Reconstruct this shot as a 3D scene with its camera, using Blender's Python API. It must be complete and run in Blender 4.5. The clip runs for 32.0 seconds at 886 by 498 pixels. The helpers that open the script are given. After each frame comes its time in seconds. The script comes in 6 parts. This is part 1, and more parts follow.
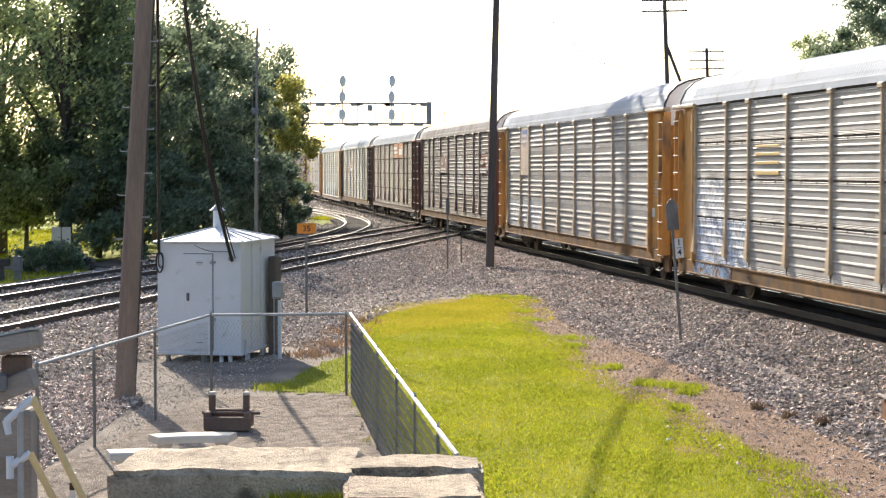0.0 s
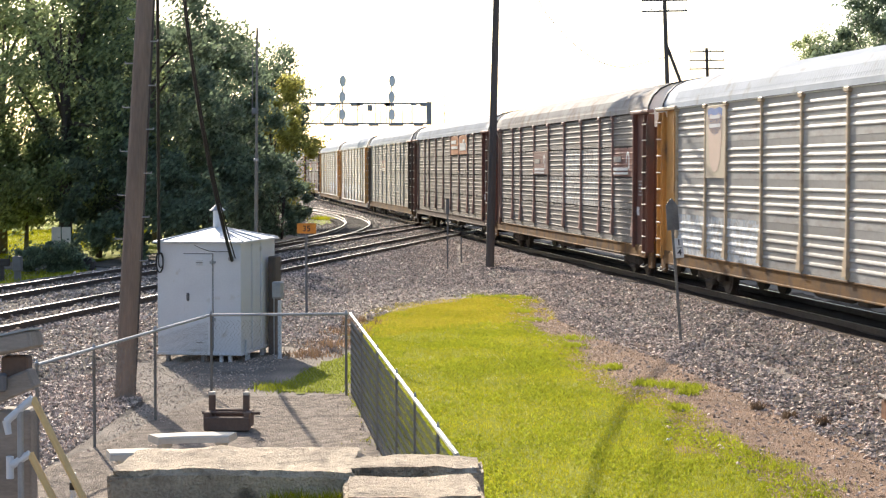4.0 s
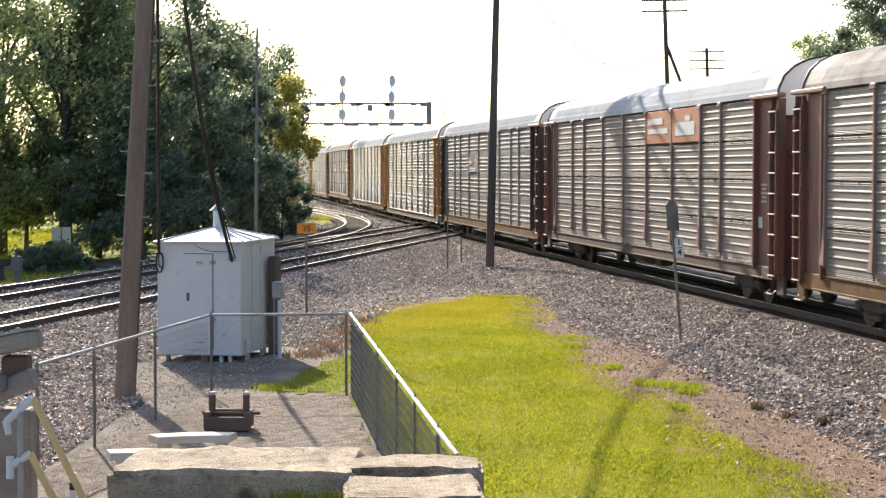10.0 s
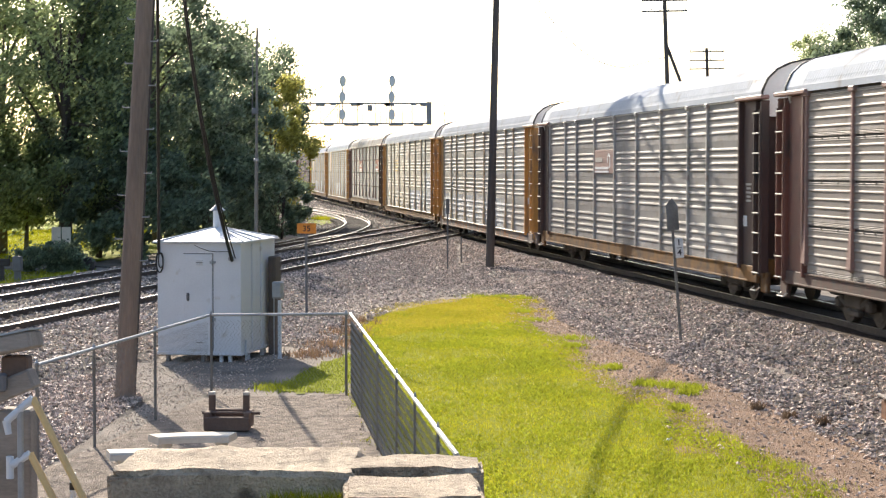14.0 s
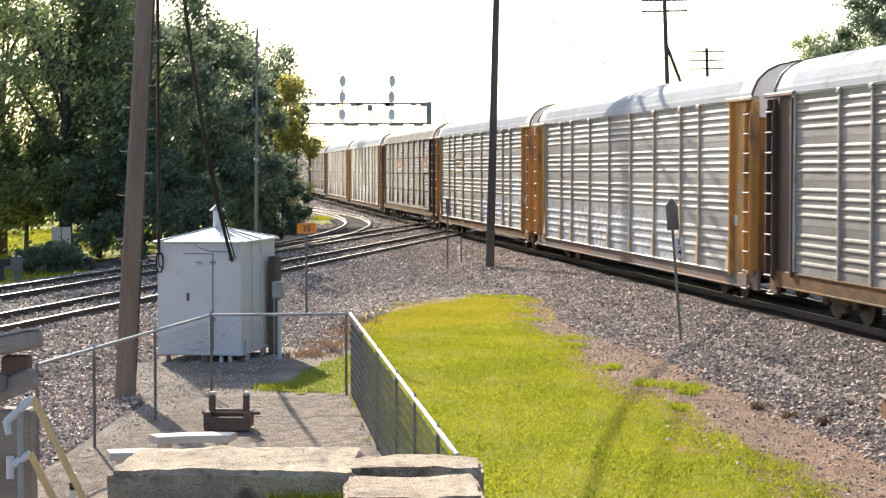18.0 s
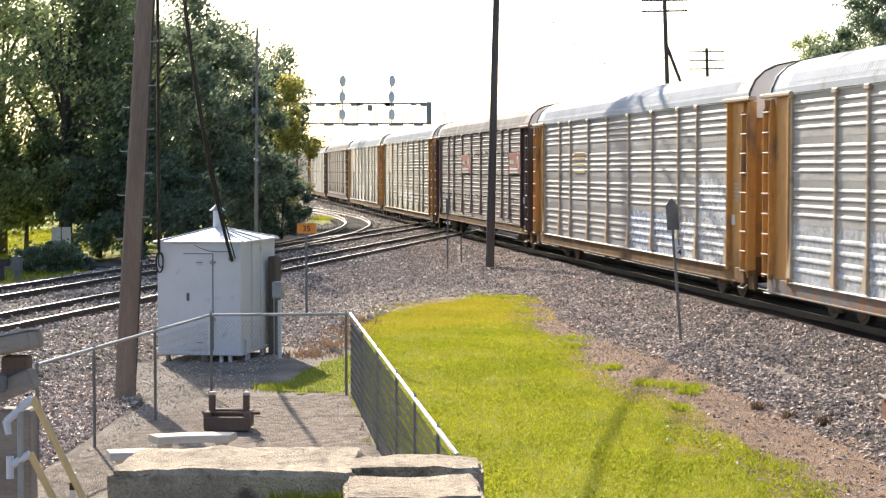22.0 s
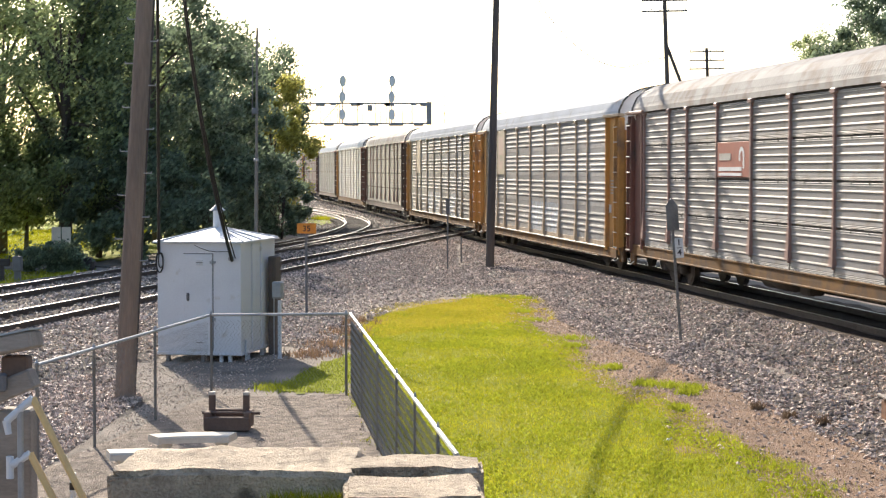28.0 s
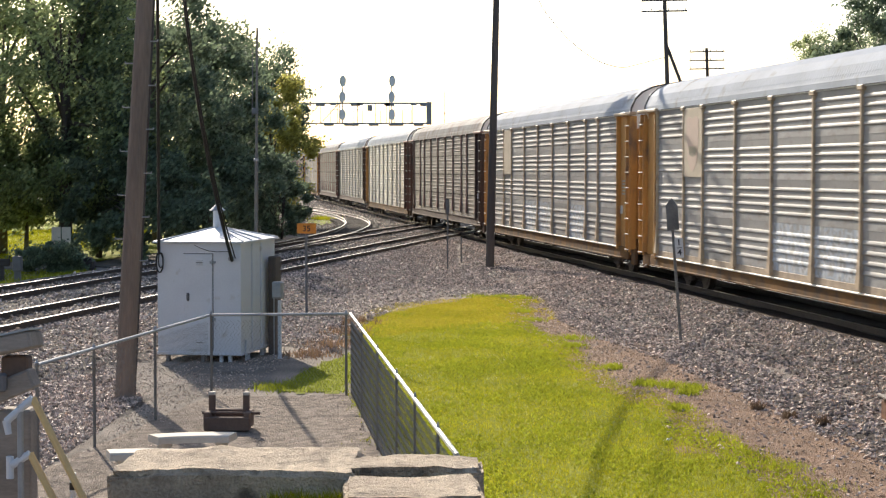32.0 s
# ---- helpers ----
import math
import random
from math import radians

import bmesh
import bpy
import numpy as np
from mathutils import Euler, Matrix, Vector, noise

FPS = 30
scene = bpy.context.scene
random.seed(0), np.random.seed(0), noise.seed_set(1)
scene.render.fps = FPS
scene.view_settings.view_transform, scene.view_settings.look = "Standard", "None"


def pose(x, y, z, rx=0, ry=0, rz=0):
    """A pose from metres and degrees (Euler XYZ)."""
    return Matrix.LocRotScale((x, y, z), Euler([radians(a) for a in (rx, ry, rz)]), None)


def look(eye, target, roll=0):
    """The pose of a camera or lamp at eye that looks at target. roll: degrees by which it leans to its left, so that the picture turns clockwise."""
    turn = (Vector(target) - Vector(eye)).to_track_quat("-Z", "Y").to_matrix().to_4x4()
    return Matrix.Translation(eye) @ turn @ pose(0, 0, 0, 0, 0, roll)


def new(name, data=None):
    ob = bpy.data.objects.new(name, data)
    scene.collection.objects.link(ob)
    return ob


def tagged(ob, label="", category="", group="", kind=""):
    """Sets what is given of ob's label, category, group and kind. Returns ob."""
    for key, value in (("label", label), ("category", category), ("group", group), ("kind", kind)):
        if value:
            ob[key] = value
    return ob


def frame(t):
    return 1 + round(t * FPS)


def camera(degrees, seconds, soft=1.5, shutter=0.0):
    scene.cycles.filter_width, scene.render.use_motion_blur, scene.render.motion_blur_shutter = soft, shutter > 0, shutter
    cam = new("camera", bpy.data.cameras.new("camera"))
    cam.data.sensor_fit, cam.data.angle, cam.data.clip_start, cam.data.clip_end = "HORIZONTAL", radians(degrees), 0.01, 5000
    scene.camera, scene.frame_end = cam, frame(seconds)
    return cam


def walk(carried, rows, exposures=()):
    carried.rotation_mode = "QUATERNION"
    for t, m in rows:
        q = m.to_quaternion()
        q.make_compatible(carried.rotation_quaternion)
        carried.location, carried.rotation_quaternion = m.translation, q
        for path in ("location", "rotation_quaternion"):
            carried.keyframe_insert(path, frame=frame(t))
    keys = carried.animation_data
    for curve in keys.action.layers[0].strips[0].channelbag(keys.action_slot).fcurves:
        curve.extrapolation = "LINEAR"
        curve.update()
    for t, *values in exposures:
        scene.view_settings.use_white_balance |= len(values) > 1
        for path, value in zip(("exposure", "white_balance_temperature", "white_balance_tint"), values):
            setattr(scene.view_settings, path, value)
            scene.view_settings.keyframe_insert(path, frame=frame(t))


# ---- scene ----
# One plan: z = 0 is the rail head, x to the right, y away from the camera.
cam = camera(27.39, 32.0, soft=1.25, shutter=0.4)
EYE = (0.0, 0.0, 3.313)
HOLD = look(EYE, (0.0, 100.0, 3.313 - 4.3766))
walk(cam, [(0.0, HOLD), (32.0, HOLD)],
     exposures=[(0.0, 1.02), (3.0, 0.98), (6.0, 0.88), (9.0, 0.89), (12.0, 1.0), (25.0, 1.02), (28.0, 0.97), (30.0, 0.85), (31.0, 0.72), (32.0, 0.6)])

# ---- light ----
SUN_AZ = radians(-17.5)   # from +y, clockwise positive
SUN_EL = radians(27.0)
world = bpy.data.worlds.new("world")
scene.world = world
world.use_nodes = True
wn = world.node_tree.nodes
sky = wn.new("ShaderNodeTexSky")
sky.sky_type = "NISHITA"
sky.sun_disc = False
sky.sun_elevation = SUN_EL
sky.sun_rotation = SUN_AZ
sky.air_density, sky.dust_density, sky.ozone_density = 1.0, 2.2, 2.2
wn["Background"].inputs["Strength"].default_value = 0.125
world.node_tree.links.new(sky.outputs[0], wn["Background"].inputs["Color"])
sun_data = bpy.data.lights.new("sun", "SUN")
sun_data.energy, sun_data.angle, sun_data.color = 5.0, radians(0.55), (1.0, 0.885, 0.73)
sun = new("sun", sun_data)
SUN_WAY = Vector((math.sin(SUN_AZ) * math.cos(SUN_EL), math.cos(SUN_AZ) * math.cos(SUN_EL), math.sin(SUN_EL)))
sun.matrix_world = look((-30, 100, 60), Vector((-30, 100, 60)) - SUN_WAY)


# ---- materials ----
def mat(name, color, rough=0.7, metal=0.0, color2=None, scale=3.0, fine=40.0, bump=0.2, vary=0.0,
        spec=0.5, stretch=(1, 1, 1), world_space=False, island=0.0, dirt=None, dirt_amount=0.0, depth=0.01):
    """Two-scale noise between two colours, fine bump, optional piece-to-piece variation and dirt."""
    m = bpy.data.materials.new(name)
    m.use_nodes = True
    nt = m.node_tree
    n, l = nt.nodes, nt.links
    bs = n["Principled BSDF"]
    bs.inputs["Metallic"].default_value = metal
    bs.inputs["Specular IOR Level"].default_value = 0.08 if world_space else spec
    if world_space:
        co = n.new("ShaderNodeNewGeometry").outputs["Position"]
    else:
        co = n.new("ShaderNodeTexCoord").outputs["Object"]
    mp = n.new("ShaderNodeMapping")
    mp.inputs["Scale"].default_value = stretch
    l.new(co, mp.inputs[0])
    big = n.new("ShaderNodeTexNoise")
    big.inputs["Scale"].default_value, big.inputs["Detail"].default_value = scale, 6
    l.new(mp.outputs[0], big.inputs["Vector"])
    small = n.new("ShaderNodeTexNoise")
    small.inputs["Scale"].default_value, small.inputs["Detail"].default_value = fine, 4
    l.new(mp.outputs[0], small.inputs["Vector"])
    c2 = color2 or tuple(c * 0.65 for c in color)
    ramp = n.new("ShaderNodeValToRGB")
    ramp.color_ramp.elements[0].position, ramp.color_ramp.elements[1].position = 0.3, 0.7
    ramp.color_ramp.elements[0].color = (*c2, 1)
    ramp.color_ramp.elements[1].color = (*color, 1)
    mixf = n.new("ShaderNodeMath")
    mixf.operation = "MULTIPLY_ADD"
    l.new(small.outputs[0], mixf.inputs[0])
    mixf.inputs[1].default_value = 0.5
    half = n.new("ShaderNodeMath")
    half.operation = "MULTIPLY_ADD"
    l.new(big.outputs[0], half.inputs[0])
    half.inputs[1].default_value, half.inputs[2].default_value = 0.9, -0.2
    l.new(half.outputs[0], mixf.inputs[2])
    l.new(mixf.outputs[0], ramp.inputs[0])
    out = ramp.outputs[0]
    if dirt:
        dn = n.new("ShaderNodeTexNoise")
        dn.inputs["Scale"].default_value, dn.inputs["Detail"].default_value = scale * 2.3, 8
        l.new(mp.outputs[0], dn.inputs["Vector"])
        dr = n.new("ShaderNodeValToRGB")
        dr.color_ramp.elements[0].position, dr.color_ramp.elements[1].position = 0.62 - 0.25 * dirt_amount, 0.72
        l.new(dn.outputs[0], dr.inputs[0])
        mx = n.new("ShaderNodeMix")
        mx.data_type = "RGBA"
        l.new(dr.outputs[0], mx.inputs[0])
        l.new(out, mx.inputs[6])
        mx.inputs[7].default_value = (*dirt, 1)
        out = mx.outputs[2]
    if vary or island:
        src = n.new("ShaderNodeNewGeometry").outputs["Random Per Island"] if island else n.new("ShaderNodeObjectInfo").outputs["Random"]
        hv = n.new("ShaderNodeHueSaturation")
        ml = n.new("ShaderNodeMapRange")
        k = island or vary
        ml.inputs[3].default_value, ml.inputs[4].default_value = 1 - k, 1 + k
        l.new(src, ml.inputs[0])
        l.new(ml.outputs[0], hv.inputs["Value"])
        l.new(out, hv.inputs["Color"])
        out = hv.outputs[0]
    l.new(out, bs.inputs["Base Color"])
    rr = n.new("ShaderNodeMapRange")
    rr.inputs[3].default_value, rr.inputs[4].default_value = max(0.05, rough - 0.12), min(1, rough + 0.12)
    l.new(small.outputs[0], rr.inputs[0])
    l.new(rr.outputs[0], bs.inputs["Roughness"])
    if bump:
        bp = n.new("ShaderNodeBump")
        bp.inputs["Strength"].default_value, bp.inputs["Distance"].default_value = bump, depth
        l.new(small.outputs[0], bp.inputs["Height"])
        l.new(bp.outputs[0], bs.inputs["Normal"])
    return m


def leafy(name, color, color2, island=0.35, translucent=0.35, gloss=0.1):
    """Foliage: noise-mixed greens, varied leaf by leaf, letting some light through."""
    m = mat(name, color, 0.42, 0, color2, 0.35, 3.0, 0.0, world_space=True, island=island)
    nt = m.node_tree
    n, l = nt.nodes, nt.links
    bs = n["Principled BSDF"]
    bs.inputs["Specular IOR Level"].default_value = gloss
    src = bs.inputs["Base Color"].links[0].from_socket
    tr = n.new("ShaderNodeBsdfTranslucent")
    l.new(src, tr.inputs[0])
    mx = n.new("ShaderNodeMixShader")
    mx.inputs[0].default_value = translucent
    l.new(bs.outputs[0], mx.inputs[1])
    l.new(tr.outputs[0], mx.inputs[2])
    l.new(mx.outputs[0], n["Material Output"].inputs[0])
    return m


M_GROUND = mat("gravelly_dirt", (0.29, 0.25, 0.215), 0.95, 0, (0.14, 0.118, 0.10), 0.8, 18, 0.9, world_space=True, depth=0.03)
M_PAD = mat("packed_gravel", (0.38, 0.315, 0.26), 0.95, 0, (0.14, 0.113, 0.092), 5.0, 60, 1.0, world_space=True, depth=0.04)
# Bed colour is near black: it holds the shade between the loose stones.
M_BALLAST_SHADE = mat("ballast_bed", (0.095, 0.08, 0.072), 0.95, 0, (0.042, 0.035, 0.031), 2.0, 14, 1.0, world_space=True, depth=0.06)
M_STONES = mat("ballast_stones", (0.66, 0.525, 0.435), 0.6, 0, (0.29, 0.222, 0.18), 3, 30, 0.3, world_space=True, island=0.7)
M_OILY = mat("oily_ballast", (0.085, 0.063, 0.051), 0.9, 0, (0.045, 0.034, 0.028), 2.0, 14, 1.0, world_space=True, depth=0.05)
M_DIRT = mat("bare_dirt", (0.33, 0.225, 0.16), 0.97, 0, (0.15, 0.104, 0.076), 2.4, 30, 1.0, world_space=True, depth=0.04)
M_LAWN = mat("lawn_soil", (0.23, 0.24, 0.014), 0.95, 0, (0.14, 0.165, 0.010), 0.5, 20, 0.8, world_space=True, depth=0.02)
M_GRASS = leafy("grass", (0.40, 0.378, 0.018), (0.272, 0.283, 0.014), 0.35, 0.5)
M_WEED = leafy("weed_leaves", (0.30, 0.325, 0.03), (0.215, 0.25, 0.024), 0.35, 0.5)
M_DRYGRASS = leafy("dry_grass", (0.50, 0.385, 0.06), (0.39, 0.34, 0.035), 0.35, 0.5)
M_LEAF = leafy("tree_leaves", (0.20, 0.25, 0.15), (0.13, 0.175, 0.115), 0.45, 0.55, 0.35)
M_LEAF2 = leafy("light_leaves", (0.33, 0.38, 0.17), (0.22, 0.275, 0.13), 0.45, 0.66, 0.5)
# Backlit glow of the grove's edge is put into this brighter yellow leaf colour.
M_LEAF3 = leafy("sunlit_yellow_leaves", (0.52, 0.47, 0.13), (0.36, 0.35, 0.10), 0.4, 0.78, 0.4)
M_BARK = mat("bark", (0.12, 0.095, 0.075), 0.9, 0, (0.06, 0.05, 0.04), 4, 30, 0.8, stretch=(1, 1, 0.2), depth=0.03)
M_RAIL = mat("rail_steel", (0.10, 0.075, 0.06), 0.6, 0.3, (0.055, 0.04, 0.035), 6, 60, 0.2)
M_RAILHEAD = mat("polished_rail_head", (0.62, 0.60, 0.57), 0.28, 1.0, (0.5, 0.48, 0.46), 6, 60, 0.05)
M_TIE = mat("creosoted_timber", (0.10, 0.08, 0.065), 0.9, 0, (0.05, 0.042, 0.036), 4, 40, 0.6, vary=0.3, stretch=(0.2, 1, 1))
M_POLE = mat("weathered_pole", (0.26, 0.19, 0.145), 0.85, 0, (0.14, 0.105, 0.082), 3, 35, 0.6, stretch=(1, 1, 0.12), depth=0.02)
M_POLE2 = mat("dark_pole", (0.11, 0.092, 0.082), 0.85, 0, (0.07, 0.058, 0.052), 3, 35, 0.6, stretch=(1, 1, 0.12), depth=0.02)
M_BLACK = mat("black_rubber", (0.018, 0.018, 0.02), 0.55, 0, (0.01, 0.01, 0.011), 4, 40, 0.1)
M_GALV = mat("galvanized_steel", (0.38, 0.39, 0.40), 0.5, 0.4, (0.29, 0.30, 0.31), 5, 50, 0.08)
M_WIRE = mat("weathered_wire", (0.205, 0.195, 0.18), 0.6, 0.3, (0.145, 0.135, 0.125), 5, 50, 0.08)
M_DKSTEEL = mat("dark_signal_steel", (0.17, 0.17, 0.18), 0.6, 0.2, (0.12, 0.12, 0.125), 3, 30, 0.15)
M_WHITE = mat("white_painted_metal", (0.66, 0.675, 0.70), 0.45, 0, (0.58, 0.595, 0.62), 1.4, 30, 0.05, dirt=(0.5, 0.48, 0.45), dirt_amount=0.0)
M_PANEL = mat("galvanized_panel", (0.355, 0.345, 0.335), 0.58, 0.08, (0.265, 0.255, 0.248), 1.2, 16, 0.06, vary=0.15, stretch=(1, 0.6, 1), dirt=(0.22, 0.195, 0.17), dirt_amount=0.4)
M_MID = mat("weathered_grey_panel", (0.285, 0.27, 0.26), 0.6, 0.05, (0.212, 0.2, 0.192), 1.2, 16, 0.06, vary=0.16, spec=0.4, stretch=(1, 0.6, 1), dirt=(0.18, 0.155, 0.135), dirt_amount=0.45)
M_ROOF = mat("roof_sheet", (0.45, 0.49, 0.545), 0.75, 0.0, (0.38, 0.41, 0.45), 0.6, 9, 0.05, spec=0.12, dirt=(0.30, 0.28, 0.26), dirt_amount=0.15)
M_GABLE = mat("white_roof_end_paint", (0.86, 0.835, 0.81), 0.6, 0.0, (0.78, 0.75, 0.72), 0.9, 12, 0.04, dirt=(0.40, 0.37, 0.35), dirt_amount=0.2)
M_ROOFOLD = mat("stained_roof_sheet", (0.40, 0.385, 0.37), 0.75, 0.0, (0.32, 0.30, 0.28), 0.6, 9, 0.05, spec=0.12, dirt=(0.24, 0.19, 0.15), dirt_amount=0.6)
M_YELLOW = mat("yellow_car_paint", (0.60, 0.31, 0.085), 0.5, 0, (0.45, 0.225, 0.06), 1.0, 14, 0.08, dirt=(0.20, 0.12, 0.07), dirt_amount=0.45, stretch=(1, 1, 0.5))
M_BROWN = mat("brown_car_paint", (0.19, 0.075, 0.055), 0.55, 0, (0.125, 0.054, 0.041), 1.0, 14, 0.08, dirt=(0.07, 0.05, 0.042), dirt_amount=0.45, stretch=(1, 1, 0.5))
M_DKBROWN = mat("dark_brown_paint", (0.085, 0.045, 0.038), 0.6, 0, (0.05, 0.03, 0.027), 1.0, 14, 0.08, dirt=(0.05, 0.04, 0.036), dirt_amount=0.4, stretch=(1, 1, 0.5))
M_TANPOST = mat("tan_post_paint", (0.58, 0.45, 0.30), 0.6, 0, (0.46, 0.35, 0.235), 1.2, 14, 0.05, dirt=(0.32, 0.23, 0.16), dirt_amount=0.4)
M_PINKPOST = mat("faded_red_post_paint", (0.34, 0.20, 0.165), 0.6, 0, (0.25, 0.15, 0.125), 1.2, 14, 0.05, dirt=(0.2, 0.15, 0.13), dirt_amount=0.4)
M_GREYPOST = mat("grey_post_paint", (0.46, 0.44, 0.41), 0.6, 0.1, (0.36, 0.34, 0.31), 1.2, 14, 0.05, dirt=(0.26, 0.20, 0.17), dirt_amount=0.4)
M_RUSTSILL = mat("rusty_sill", (0.105, 0.052, 0.038), 0.85, 0, (0.065, 0.038, 0.03), 1.5, 14, 0.15, dirt=(0.07, 0.055, 0.045), dirt_amount=0.6)
M_YELSILL = mat("dirty_yellow_sill", (0.21, 0.108, 0.034), 0.8, 0, (0.12, 0.066, 0.032), 0.9, 10, 0.1, spec=0.15, dirt=(0.07, 0.052, 0.042), dirt_amount=0.7)
M_GREYSILL = mat("grey_sill_with_rust", (0.20, 0.178, 0.168), 0.8, 0, (0.14, 0.123, 0.115), 1.1, 10, 0.1, spec=0.2, dirt=(0.30, 0.13, 0.045), dirt_amount=0.75)
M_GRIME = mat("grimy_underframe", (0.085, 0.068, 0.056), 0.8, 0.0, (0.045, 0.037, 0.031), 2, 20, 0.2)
M_RUNG = mat("pale_rung_paint", (0.70, 0.66, 0.58), 0.5, 0, (0.5, 0.46, 0.4), 6, 40, 0.05)
M_CREAM = mat("cream_patch", (0.62, 0.53, 0.40), 0.6, 0, (0.52, 0.43, 0.32), 2, 20, 0.03)
M_REDPATCH = mat("faded_red_patch", (0.36, 0.115, 0.075), 0.6, 0, (0.28, 0.09, 0.06), 2, 20, 0.03)
M_ORANGEPATCH = mat("faded_orange_patch", (0.50, 0.21, 0.10), 0.6, 0, (0.40, 0.17, 0.09), 2, 20, 0.03)
M_DECALWHITE = mat("faded_white_paint", (0.72, 0.72, 0.72), 0.6, 0, (0.6, 0.6, 0.6), 3, 25, 0.0)
M_BLUE = mat("sprayed_blue_paint", (0.10, 0.17, 0.42), 0.55, 0, (0.16, 0.24, 0.45), 3, 12, 0.0)
M_REDPANEL = mat("faded_red_painted_panel", (0.34, 0.17, 0.13), 0.62, 0.0, (0.25, 0.125, 0.10), 1.2, 16, 0.06, dirt=(0.22, 0.16, 0.13), dirt_amount=0.3)
M_DUSKPATCH = mat("dusky_red_patch", (0.30, 0.185, 0.16), 0.6, 0, (0.24, 0.15, 0.13), 2, 20, 0.03)
M_PINKFADE = mat("faded_pink_shield_paint", (0.66, 0.50, 0.41), 0.6, 0, (0.58, 0.45, 0.36), 2, 20, 0.03)
M_GREENFADE = mat("faded_green_paint", (0.45, 0.47, 0.33), 0.6, 0, (0.55, 0.47, 0.34), 5, 20, 0.03)
M_TANKICK = mat("tan_kick_plate", (0.50, 0.385, 0.27), 0.65, 0, (0.38, 0.29, 0.21), 1.2, 14, 0.05, dirt=(0.28, 0.22, 0.17), dirt_amount=0.5)
M_BRIGHT = mat("bright_galvanized_panel", (0.41, 0.40, 0.395), 0.52, 0.1, (0.31, 0.302, 0.298), 1.2, 16, 0.06, vary=0.10, stretch=(1, 0.6, 1), dirt=(0.27, 0.25, 0.23), dirt_amount=0.35)
M_GREYCAR = mat("dusty_grey_panel", (0.215, 0.2, 0.188), 0.6, 0.04, (0.155, 0.143, 0.134), 1.2, 16, 0.06, vary=0.14, spec=0.4, stretch=(1, 0.6, 1), dirt=(0.16, 0.135, 0.12), dirt_amount=0.5)
M_PALEOLD = mat("warm_weathered_panel", (0.27, 0.238, 0.212), 0.62, 0.02, (0.19, 0.166, 0.148), 1.2, 16, 0.06, vary=0.14, spec=0.35, stretch=(1, 0.6, 1), dirt=(0.16, 0.13, 0.11), dirt_amount=0.45)
M_YELDECAL = mat("faded_yellow_decal", (0.60, 0.38, 0.10), 0.6, 0, (0.5, 0.36, 0.16), 3, 20, 0.0)


def sprayed(name, paint_a, paint_b, base):
    """Galvanized panel with overlapping strokes of sprayed paint."""
    m = base.copy()
    m.name = name
    n, l = m.node_tree.nodes, m.node_tree.links
    bs = n["Principled BSDF"]
    out = bs.inputs["Base Color"].links[0].from_socket
    co = n.new("ShaderNodeTexCoord")
    info = n.new("ShaderNodeObjectInfo")
    shift = n.new("ShaderNodeVectorMath")
    shift.operation = "MULTIPLY_ADD"
    l.new(info.outputs["Random"], shift.inputs[0])
    shift.inputs[1].default_value = (0, 37, 11)
    l.new(co.outputs["Object"], shift.inputs[2])
    for k, (col, lo) in enumerate(((paint_a, 0.0), (paint_b, 5.0))):
        ns = n.new("ShaderNodeTexNoise")
        ns.inputs["Scale"].default_value, ns.inputs["Detail"].default_value, ns.inputs["Distortion"].default_value = 1.5 + 0.6 * k, 1.5, 2.6
        off = n.new("ShaderNodeVectorMath")
        off.inputs[1].default_value = (lo, lo, lo)
        l.new(shift.outputs[0], off.inputs[0])
        l.new(off.outputs[0], ns.inputs["Vector"])
        rp = n.new("ShaderNodeValToRGB")
        e = rp.color_ramp.elements
        e[0].position, e[0].color = 0.47, (0, 0, 0, 1)
        e[1].position, e[1].color = 0.50, (0.75, 0.75, 0.75, 1)
        x = e.new(0.60)
        x.color = (0.75, 0.75, 0.75, 1)
        y = e.new(0.63)
        y.color = (0, 0, 0, 1)
        l.new(ns.outputs[0], rp.inputs[0])
        mx = n.new("ShaderNodeMix")
        mx.data_type = "RGBA"
        l.new(rp.outputs[0], mx.inputs[0])
        l.new(out, mx.inputs[6])
        mx.inputs[7].default_value = (*col, 1)
        out = mx.outputs[2]
    l.new(out, bs.inputs["Base Color"])
    return m


M_SPRAY = sprayed("blue_sprayed_panel", (0.15, 0.27, 0.52), (0.62, 0.66, 0.74), M_PANEL)
M_SPRAYPALE = sprayed("pale_sprayed_panel", (0.34, 0.40, 0.50), (0.70, 0.72, 0.75), M_PANEL)
M_SPRAYGREY = sprayed("grey_sprayed_panel", (0.44, 0.44, 0.43), (0.36, 0.35, 0.34), M_GREYCAR)
M_SPRAYWHITE = sprayed("white_sprayed_panel", (0.62, 0.64, 0.66), (0.40, 0.46, 0.54), M_BRIGHT)
M_SPRAYSILL = sprayed("blue_sprayed_sill", (0.12, 0.27, 0.52), (0.34, 0.44, 0.58), M_YELSILL)


